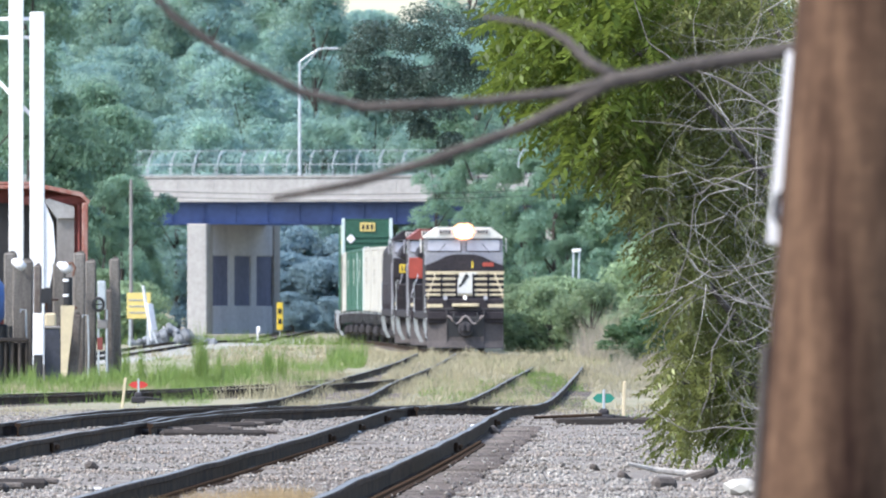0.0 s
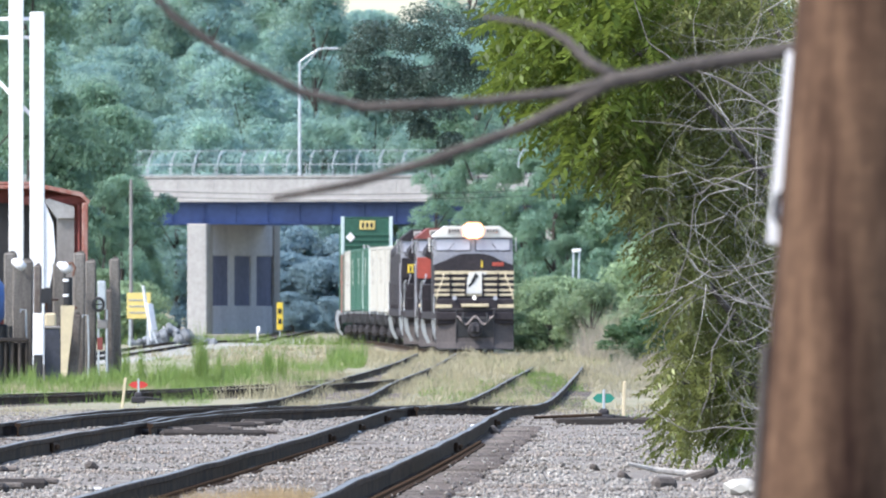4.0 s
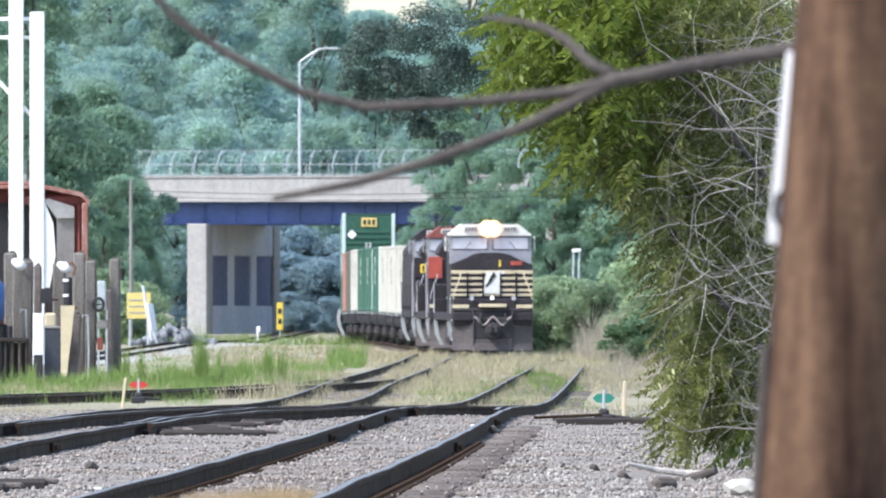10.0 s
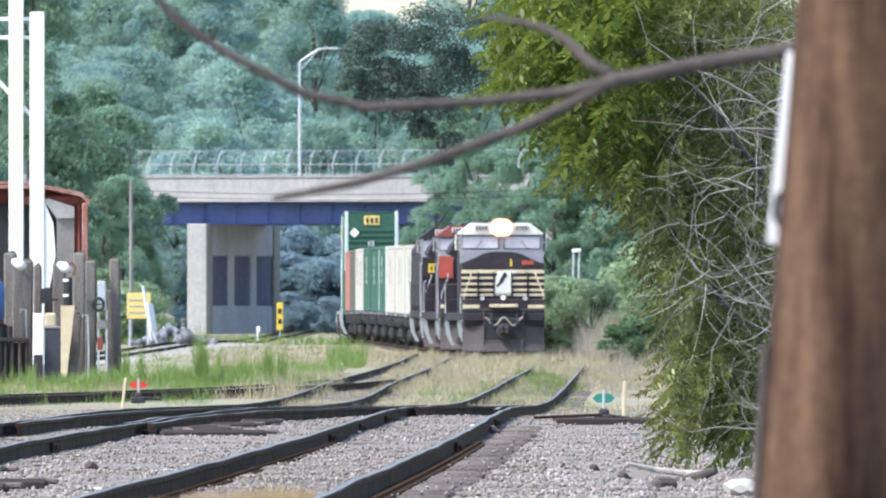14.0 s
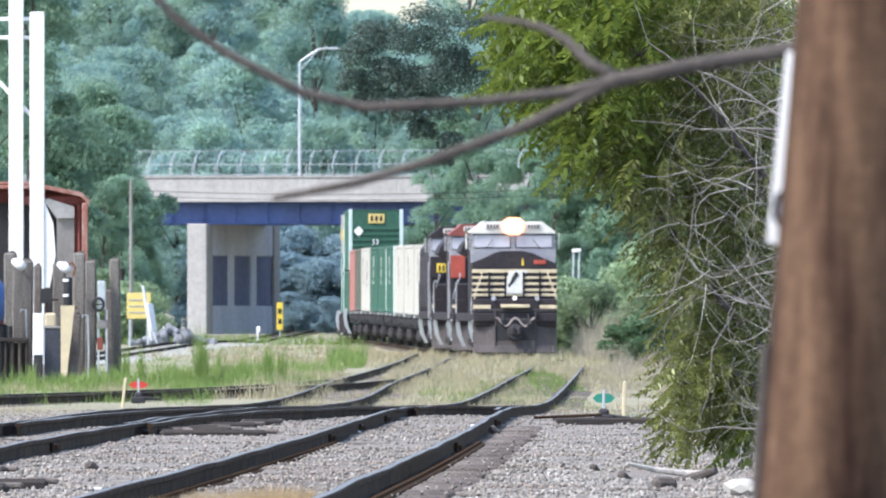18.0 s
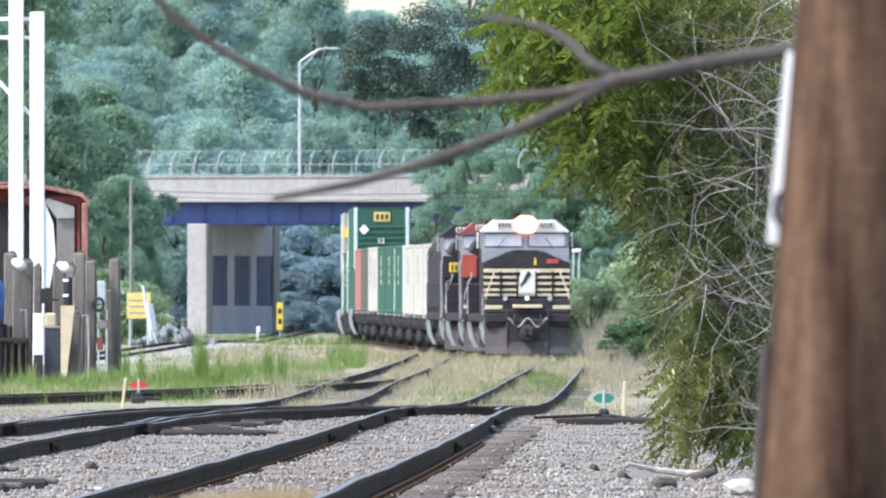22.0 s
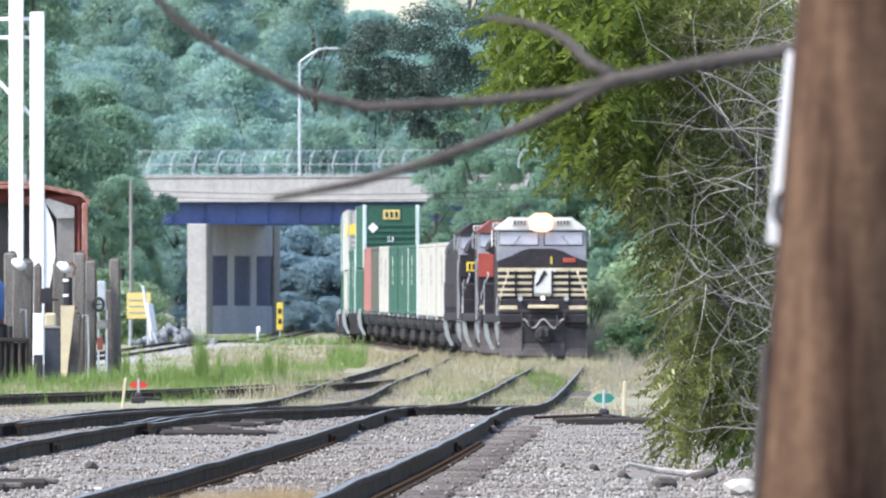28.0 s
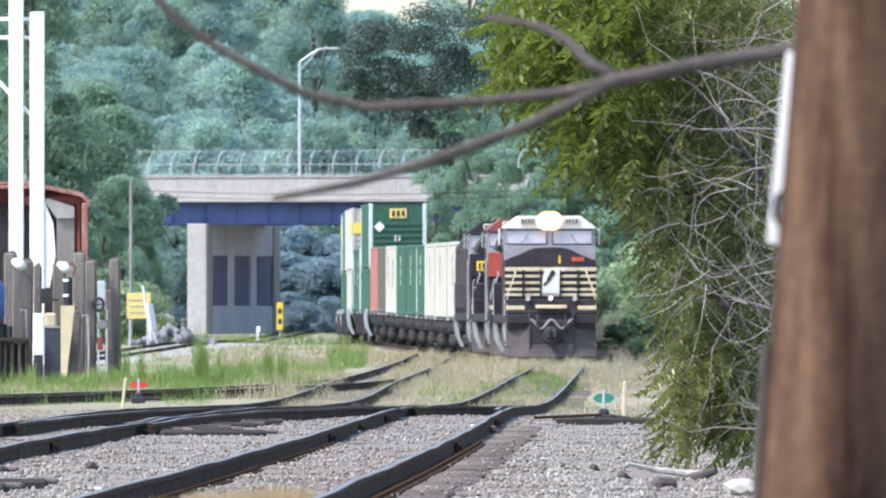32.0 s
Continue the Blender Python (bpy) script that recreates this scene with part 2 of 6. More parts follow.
def ground_material():
    """Grey ballast near the tracks, dry soil and short grass beyond."""
    m = material("ground_mix", (0.2, 0.185, 0.162), 0.95, 0, 1.3, 0.45, (0.135, 0.108, 0.088), fine=34, bump=0.8)
    n, l = m.node_tree.nodes, m.node_tree.links
    coord = n.new("ShaderNodeTexCoord")
    split = n.new("ShaderNodeSeparateXYZ")
    l.new(coord.outputs["Object"], split.inputs[0])
    far = n.new("ShaderNodeMapRange")
    far.inputs[1].default_value, far.inputs[2].default_value = 285, 340
    l.new(split.outputs[1], far.inputs[0])
    nz = n.new("ShaderNodeTexNoise")
    nz.inputs["Scale"].default_value = 0.35
    nz.inputs["Detail"].default_value = 5
    l.new(coord.outputs["Object"], nz.inputs["Vector"])
    ramp = n.new("ShaderNodeValToRGB")
    e = ramp.color_ramp.elements
    e[0].position, e[0].color = 0.34, (0.19, 0.19, 0.10, 1)
    e[1].position, e[1].color = 0.6, (0.245, 0.215, 0.15, 1)
    l.new(nz.outputs[0], ramp.inputs[0])
    mix = n.new("ShaderNodeMix")
    mix.data_type = "RGBA"
    l.new(far.outputs[0], mix.inputs[0])
    bsdf = n["Principled BSDF"]
    old = bsdf.inputs["Base Color"].links[0].from_socket
    l.new(old, mix.inputs[6])
    l.new(ramp.outputs[0], mix.inputs[7])
    l.new(mix.outputs[2], bsdf.inputs["Base Color"])
    return m


M["ground"] = ground_material()


# ---------------------------------------------------------------- mesh tools
class Geo:
    """Gathers vertices and faces, then becomes one mesh."""

    def __init__(self):
        self.v, self.f, self.mi, self.cur = [], [], [], 0

    def add(self, verts, faces):
        o = len(self.v)
        self.v.extend(tuple(p) for p in verts)
        self.f.extend(tuple(o + i for i in f) for f in faces)
        self.mi.extend([self.cur] * len(faces))
        return self

    def box(self, x, y, z, sx, sy, sz, c=0.02, m=None):
        """Chamfered box, centre and sizes."""
        h = (sx / 2, sy / 2, sz / 2)
        c = min(c, h[0] * 0.6, h[1] * 0.6, h[2] * 0.6)
        verts, idx = [], {}
        for a in (-1, 1):
            for b in (-1, 1):
                for d in (-1, 1):
                    s = (a, b, d)
                    for k in range(3):
                        idx[(s, k)] = len(verts)
                        verts.append([s[i] * (h[i] if i == k else h[i] - c) for i in range(3)])
        faces = []
        for k in range(3):
            i, j = [(1, 2), (2, 0), (0, 1)][k]
            for s in (-1, 1):
                loop = []
                for p, q in ((-1, -1), (1, -1), (1, 1), (-1, 1)):
                    g = [0, 0, 0]
                    g[k], g[i], g[j] = s, p, q
                    loop.append(idx[(tuple(g), k)])
                faces.append(loop if s > 0 else loop[::-1])
            for p in (-1, 1):
                for q in (-1, 1):
                    g0, g1 = [0, 0, 0], [0, 0, 0]
                    g0[k], g1[k] = -1, 1
                    g0[i] = g1[i] = p
                    g0[j] = g1[j] = q
                    g0, g1 = tuple(g0), tuple(g1)
                    loop = [idx[(g0, i)], idx[(g1, i)], idx[(g1, j)], idx[(g0, j)]]
                    faces.append(loop if p * q < 0 else loop[::-1])
        for a in (-1, 1):
            for b in (-1, 1):
                for d in (-1, 1):
                    loop = [idx[((a, b, d), k)] for k in range(3)]
                    faces.append(loop if a * b * d > 0 else loop[::-1])
        pts = [Vector(p) for p in verts]
        if m is not None:
            pts = [m @ p for p in pts]
        return self.add([(p[0] + x, p[1] + y, p[2] + z) for p in pts], faces)

    def beam(self, a, b, w, h=None, c=0.01):
        """A square bar from a to b."""
        a, b = Vector(a), Vector(b)
        d = b - a
        h = h or w
        q = d.to_track_quat("Y", "Z").to_matrix()
        mid = (a + b) / 2
        return self.box(mid.x, mid.y, mid.z, w, d.length, h, c, q)

    def tube(self, pts, r, n=6, cap=True):
        """A round bar along points; r a number, or one for each point."""
        pts = [Vector(p) for p in pts]
        rs = r if hasattr(r, "__len__") else [r] * len(pts)
        verts, faces = [], []
        ref = Vector((0.123, 0.31, 0.94)).normalized()
        for i, p in enumerate(pts):
            t = (pts[min(i + 1, len(pts) - 1)] - pts[max(i - 1, 0)]).normalized()
            u = t.cross(ref)
            if u.length < 1e-3:
                u = t.cross(Vector((1, 0, 0)))
            u.normalize()
            w = t.cross(u)
            for k in range(n):
                a = 2 * math.pi * k / n
                verts.append(p + (u * math.cos(a) + w * math.sin(a)) * rs[i])
        for i in range(len(pts) - 1):
            for k in range(n):
                k2 = (k + 1) % n
                faces.append((i * n + k, i * n + k2, (i + 1) * n + k2, (i + 1) * n + k))
        if cap:
            faces.append(tuple(range(n))[::-1])
            faces.append(tuple((len(pts) - 1) * n + k for k in range(n)))
        return self.add(verts, faces)

    def prism(self, outline, a, b, axis=0):
        """An outline of pairs drawn out from a to b along an axis; pairs fill the other two axes in order."""
        n = len(outline)
        verts = []
        for s in (a, b):
            for p, q in outline:
                g = [p, q]
                g.insert(axis, s)
                verts.append(g)
        faces = [tuple(range(n))[::-1], tuple(range(n, 2 * n))]
        faces += [(i, (i + 1) % n, n + (i + 1) % n, n + i) for i in range(n)]
        return self.add(verts, faces)

    def mesh(self, name, mats, smooth=False):
        me = bpy.data.meshes.new(name)
        me.from_pydata(self.v, [], self.f)
        for m in mats if isinstance(mats, (list, tuple)) else [mats]:
            me.materials.append(m)
        if max(self.mi, default=0):
            me.polygons.foreach_set("material_index", self.mi)
        bm = bmesh.new()
        bm.from_mesh(me)
        bmesh.ops.recalc_face_normals(bm, faces=bm.faces)
        bm.to_mesh(me)
        bm.free()
        if smooth:
            me.polygons.foreach_set("use_smooth", [True] * len(me.polygons))
        return me


def part(name, geo, mat, parent=None, label="", smooth=False):
    me = geo if isinstance(geo, bpy.types.Mesh) else geo.mesh(name, mat, smooth)
    ob = new(name, me)
    if parent:
        ob.parent = parent
    if label:
        ob["label"] = label
    return ob


def thing(name, x=0, y=0, z=0, label="", category="", group="", kind="", rz=0):
    ob = new(name)
    ob.empty_display_size = 0.2
    ob.matrix_basis = pose(x, y, z, 0, 0, rz)
    return tagged(ob, label, category, group, kind)


def soup(name, verts, faces_n, mat):
    """A mesh of many loose polygons: verts (n, k, 3), all with k corners."""
    n, k = verts.shape[:2]
    me = bpy.data.meshes.new(name)
    me.vertices.add(n * k)
    me.vertices.foreach_set("co", verts.astype(np.float32).ravel())
    me.loops.add(n * k)
    me.loops.foreach_set("vertex_index", np.arange(n * k, dtype=np.int32))
    me.polygons.add(n)
    me.polygons.foreach_set("loop_start", np.arange(0, n * k, k, dtype=np.int32))
    me.update(calc_edges=True)
    me.materials.append(mat)
    return me


def curve_through(points):
    """A smooth line y -> x through (y, x) pairs."""
    ys = np.array([p[0] for p in points], float)
    xs = np.array([p[1] for p in points], float)
    slopes = np.gradient(xs, ys)

    def at(y):
        y = np.clip(y, ys[0], ys[-1])
        i = int(np.clip(np.searchsorted(ys, y) - 1, 0, len(ys) - 2))
        h = ys[i + 1] - ys[i]
        t = (y - ys[i]) / h
        return ((2 * t**3 - 3 * t**2 + 1) * xs[i] + (t**3 - 2 * t**2 + t) * h * slopes[i]
                + (-2 * t**3 + 3 * t**2) * xs[i + 1] + (t**3 - t**2) * h * slopes[i + 1])
    return at


# height of the rail tops along the yard: level, a dip past the crest, then a slow climb to the bridge
level = curve_through([(-400, 0), (100, 0), (200, 0), (228, 0), (242, -0.02), (260, -0.075), (282, -0.15), (305, -0.2), (360, -0.2), (400, -0.15), (525, -0.07),
                       (589, 0.0), (640, 0.1), (687, 0.2), (750, 0.4), (785, 0.51), (830, 0.58), (860, 0.56), (890, 0.5), (1000, 0.72), (1100, 1.0), (1400, 1.3), (3000, 2.0)])


def hill(x, y):
    """Wooded hill behind the bridge, embankments beside the yard."""
    h = 0.0
    if y > 1150:
        h += 15 * min(1, (y - 1150) / 450) ** 1.3
    return h


def ground_at(x, y):
    return level(y) - (0.165 if y < 300 else 0.172 if y < 700 else 0.2) + hill(x, y)
# ---------------------------------------------------------------- ground
def build_ground():
    xs = np.concatenate([[-3500, -1500, -600, -250, -120, -60], np.arange(-36, -7, 1.5), np.arange(-6.9, 4.0, 0.25), np.arange(4.5, 37, 1.5), [60, 120, 250, 600, 1500, 3500]])
    ys = np.concatenate([[-1500, -600, -200, -60, 0, 40, 80], np.arange(100, 330, 3.0), np.arange(330, 700, 10.0), np.arange(700, 1200, 25.0),
                         np.arange(1200, 1800, 75.0), [1900, 2300, 3000, 4200]])
    g = Geo()
    verts = []
    for y in ys:
        for x in xs:
            z = ground_at(x, y) + 0.03 * noise.noise((x * 0.4, y * 0.15, 0))
            if 60 < y < 300:
                z += 0.02 * noise.noise((x * 1.7, y * 0.5, 4)) + 0.012
                if 0.8 < x - main_x(y) < 1.45 and y < 222:
                    z -= 0.05
            verts.append((x, y, z))
    n = len(xs)
    faces = [(j * n + i, j * n + i + 1, (j + 1) * n + i + 1, (j + 1) * n + i) for j in range(len(ys) - 1) for i in range(n - 1)]
    g.add(verts, faces)
    ob = part("ground", g, M["ground"])
    tagged(ob, "grey ballast and dry grassy soil of the rail yard", "ground", kind="structure")


# ---------------------------------------------------------------- tracks
GAUGE = 1.5
MAIN = [(-60, -3.8), (60, -2.2), (110, -1.55), (145, -1.02), (175, -0.61), (210, -0.2), (245, 0.21), (307, 1.07), (356, 1.62), (400, 2.12), (470, 2.85), (530, 3.45), (565, 3.72), (589, 3.6), (612, 3.17), (639, 2.45), (665, 1.66), (687, 0.92),
        (700, 0.59), (725, -0.15), (750, -0.93), (775, -1.63), (800, -2.34), (825, -2.97), (850, -3.5), (875, -3.8), (900, -3.87), (930, -3.98), (960, -4.2), (1000, -4.6), (1100, -5.33), (1300, -6.5), (1500, -7.8)]
main_x = curve_through(MAIN)
build_ground()
SIDING = [(90, -5.6), (130, -5.1), (159, -4.75), (181, -4.5), (203, -4.15), (232, -3.6), (262, -3.0), (310, -2.4), (392, -1.95), (500, -1.29), (590, -0.75), (680, -0.2)]
CROSSOVER = [(196, -4.1), (210, -3.8), (230, -3.0), (242, -2.2), (251, -1.5), (259, -0.75), (266, 0.0), (276, 0.6), (292, 0.87)]
LADDER = [(300, -11.5), (315, -10.6), (330, -9.5), (345, -8.0), (360, -6.2), (375, -4.7), (390, -3.4), (405, -2.6), (420, -2.05), (430, -1.85)]
FAR_LEFT = [(600, -13.6), (640, -13.2), (700, -12.7), (760, -12.0), (850, -11.0), (950, -10.2), (1050, -9.6), (1200, -9.0)]

RAIL_SECTION = [(-0.07, -0.17), (0.07, -0.17), (0.07, -0.155), (0.012, -0.14), (0.012, -0.05), (0.036, -0.04), (0.036, -0.008),
                (0.028, 0.0), (-0.028, 0.0), (-0.036, -0.008), (-0.036, -0.04), (-0.012, -0.05), (-0.012, -0.14), (-0.07, -0.155)]


def rail_mesh(name, line, offset, ys, lift=0.0):
    g = Geo()
    rows = []
    for i, y in enumerate(ys):
        x = line(y)
        dx = (line(y + 0.5) - line(y - 0.5))
        nx, ny = 1 / math.hypot(1, dx), -dx / math.hypot(1, dx)
        wob = 0.012 * noise.noise((offset, y * 0.11, 3)) + lift
        zw = 0.012 * noise.noise((offset, y * 0.16, 9))
        rows.append([(x + nx * (offset + wob + p), y + ny * (offset + wob + p), level(y) + q + zw) for p, q in RAIL_SECTION])
    k = len(RAIL_SECTION)
    verts = [p for r in rows for p in r]
    side, top = [], []
    for i in range(len(rows) - 1):
        for j in range(k):
            j2 = (j + 1) % k
            (top if j == 7 else side).append((i * k + j, i * k + j2, (i + 1) * k + j2, (i + 1) * k + j))
    side += [tuple(range(k)), tuple((len(rows) - 1) * k + j for j in range(k))]
    g.add(verts, side)
    g.f.extend(top)
    g.mi.extend([1] * len(top))
    return g.mesh(name, [M["rail_side"], M["rail_top"]])


def rail_rows(a, b):
    ys = [a]
    while ys[-1] < b:
        ys.append(ys[-1] + (1.2 if ys[-1] < 330 else 6.0))
    ys[-1] = b
    return ys


TIE_MESH = Geo().box(0, 0, 0, 2.6, 0.23, 0.18, 0.02).mesh("tie", M["tie"])
PLATE = Geo().box(0, 0, 0, 0.36, 0.19, 0.03, 0.006).box(0.12, 0.05, 0.025, 0.04, 0.03, 0.04, 0.008).box(-0.12, -0.05, 0.025, 0.04, 0.03, 0.04, 0.008).mesh("tie_plate", M["rail_side"])


def build_track(name, pts, a, b, label, ties=(0, 0), wide=2.6):
    line = curve_through(pts)
    track = thing(name, label=label, category="railway track", kind="structure")
    for off in (-GAUGE / 2, GAUGE / 2):
        part("rail", rail_mesh("rail", line, off, rail_rows(a, b)), None, track)
    count = 0
    far = Geo()
    y = a
    while y < b:
        x = line(y)
        rz = -math.atan(line(y + 0.5) - line(y - 0.5)) + random.uniform(-0.02, 0.02)
        z = level(y) - 0.17 - 0.09 + 0.004
        if ties[0] <= y < ties[1] and count < 300:
            t = new("tie", TIE_MESH)
            t.parent = track
            t.matrix_basis = pose(x + random.uniform(-0.08, 0.08), y, z + random.uniform(-0.012, 0.012), 0, 0, math.degrees(rz))
            count += 1
            if y < 185 and name == "track_main":
                for off in (-0.76, 0.76):
                    p = new("tie_plate", PLATE)
                    p.parent = track
                    p.matrix_basis = pose(x + off, y, level(y) - 0.157, 0, 0, math.degrees(rz))
        else:
            far.box(x, y, z, wide, 0.23, 0.18, 0.015)
        y += 0.52 if y < 420 else 1.04
    if far.v:
        tagged(part("tie_row", far, M["tie"], track), kind="stuff")
    return track, line


track_main, main_line = build_track("track_main", MAIN, 40, 1450, "worn main track with bright rail tops in grey ballast", (100, 250))
track_siding, siding_line = build_track("track_siding", SIDING, 92, 676, "weedy siding track with rusty rails", (140, 250))
track_cross, cross_line = build_track("track_crossover", CROSSOVER, 198, 290, "crossover track curving between siding and main track", (200, 235))
track_ladder, ladder_line = build_track("track_ladder", LADDER, 302, 428, "yard lead track running into the siding", (302, 350))
track_far, far_line = build_track("track_far", FAR_LEFT, 605, 1190, "distant side track passing beside the bridge pier")
bed = Geo()
bed_ys = [600 + 5 * k for k in range(80)]
bed.add([(far_line(y) + o + 0.3 * noise.noise((o, y * 0.2, 2)), y, level(y) - h + 0.03 * noise.noise((o, y * 0.3, 5))) for y in bed_ys for o, h in ((-2.4, 0.24), (-1.3, 0.13), (1.5, 0.13), (3.2, 0.24))],
        [(r * 4 + i, r * 4 + i + 1, r * 4 + i + 5, r * 4 + i + 4) for r in range(79) for i in range(3)])
part("ballast_bed", bed, M["pale_gravel"], track_far, "pale gravel track bed")


def track_hardware():
    """Joint bars, frog and guard rails on the main and siding."""
    for line, off, y, owner in ((main_line, -0.75, 186, track_main), (main_line, -0.75, 206, track_main), (main_line, -0.75, 226, track_main), (main_line, 0.75, 172, track_main),
                                (main_line, 0.75, 216, track_main), (siding_line, 0.75, 172, track_siding), (siding_line, -0.75, 214, track_siding), (siding_line, 0.75, 146, track_siding)):
        g = Geo()
        x = line(y) + off
        s = line(y + 0.5) - line(y - 0.5)
        for side in (-0.035, 0.035):
            g.beam((x + side - s * 0.45, y - 0.45, level(y) - 0.095), (x + side + s * 0.45, y + 0.45, level(y) - 0.095), 0.04, 0.09)
            for k in (-0.3, -0.1, 0.1, 0.3):
                g.box(x + side * 2 + s * k, y + k, level(y) - 0.095, 0.04, 0.05, 0.05, 0.01)
        part("joint_bar", g, M["rail_side"], owner)
    for line, off, a, b, owner in ((main_line, -0.6, 247, 258, track_main), (main_line, 0.6, 236, 250, track_main), (siding_line, 0.6, 199, 212, track_siding), (siding_line, -0.6, 203, 214, track_siding)):
        part("guard_rail", rail_mesh("guard_rail", line, off, rail_rows(a, b)), None, owner)


track_hardware()


# ---------------------------------------------------------------- train
ARC_Y = np.arange(300.0, 1500.0, 1.0)
_xs = np.array([main_x(y) for y in ARC_Y])
ARC_S = np.concatenate([[0], np.cumsum(np.hypot(np.diff(_xs), np.diff(ARC_Y)))])
ARC_S -= np.interp(589.0, ARC_Y, ARC_S)


def on_line(s):
    y = float(np.interp(s, ARC_S, ARC_Y))
    return Vector((main_x(y), y, level(y)))


def car_pose(front, length, wheelbase):
    """Pose of a vehicle whose leading end is at arc front; trucks ride on the line."""
    mid = front + length / 2
    a, b = on_line(mid - wheelbase / 2), on_line(mid + wheelbase / 2)
    d = a - b
    c = (a + b) / 2
    rz = math.degrees(math.atan2(-d.x, d.y))
    rx = math.degrees(math.atan2(d.z, math.hypot(d.x, d.y)))
    return pose(c.x, c.y, c.z) @ pose(0, 0, 0, 0, 0, rz) @ pose(0, 0, 0, rx)


# arc of the engine's front through the clip: a slow roll, easing off at the end
FRONT = [(0.0, 99.0), (3.0, 90.2), (6.0, 81.2), (10.0, 69.2), (14.0, 56.8), (18.0, 43.9), (22.0, 30.2), (25.0, 19.8), (28.0, 10.4), (30.0, 4.0), (32.0, -1.7)]
front_at = curve_through(FRONT)
TRAIN = []
WHEELS = []


def truck_parts(car, y0, axles, r, dark):
    """Side frames, springs and wheels round a truck centre."""
    half = (len(axles) - 1) and (axles[-1] - axles[0]) / 2
    part("bolster", Geo().box(0, y0, 0.62, 1.9, 0.5, 0.3, 0.05), dark, car)
    for sx in (-0.98, 0.98):
        part("side_frame", Geo().prism([(y0 - half - 0.5, 0.42), (y0 - half - 0.5, 0.7), (y0 - 0.4, 0.78), (y0 + 0.4, 0.78), (y0 + half + 0.5, 0.7), (y0 + half + 0.5, 0.42), (y0 + 0.3, 0.3), (y0 - 0.3, 0.3)], sx - 0.08, sx + 0.08, 0), dark, car)
    for ax in axles:
        for sx in (-0.72, 0.72):
            w = Geo()
            w.tube([(-0.065, 0, 0), (0.065, 0, 0)], r, 18)
            w.tube([(-0.09 if sx > 0 else 0.065, 0, 0), (-0.065 if sx > 0 else 0.09, 0, 0)], r + 0.03, 18)
            for k in range(5):
                a = k * 2 * math.pi / 5
                w.box((0.07 if sx > 0 else -0.07), math.cos(a) * r * 0.55, math.sin(a) * r * 0.55, 0.02, 0.09, 0.09, 0.02)
            ob = part("wheel", w, M["dark"], car)
            ob.location = (sx, y0 + ax, r)
            WHEELS.append((ob, sx, y0 + ax, r))
        for sx in (-1.05, 1.05):
            part("axle_box", Geo().box(sx, y0 + ax, 0.52, 0.14, 0.32, 0.32, 0.05), dark, car)


def banana(sx, x0):
    """Outline of a curved step bracket at a vehicle's side."""
    return [(sx * x0, 1.5), (sx * (x0 + 0.14), 1.5), (sx * (x0 + 0.2), 1.1), (sx * (x0 + 0.14), 0.7), (sx * (x0 - 0.06), 0.3), (sx * (x0 - 0.2), 0.3), (sx * (x0 - 0.04), 0.65), (sx * (x0 + 0.04), 1.1)]


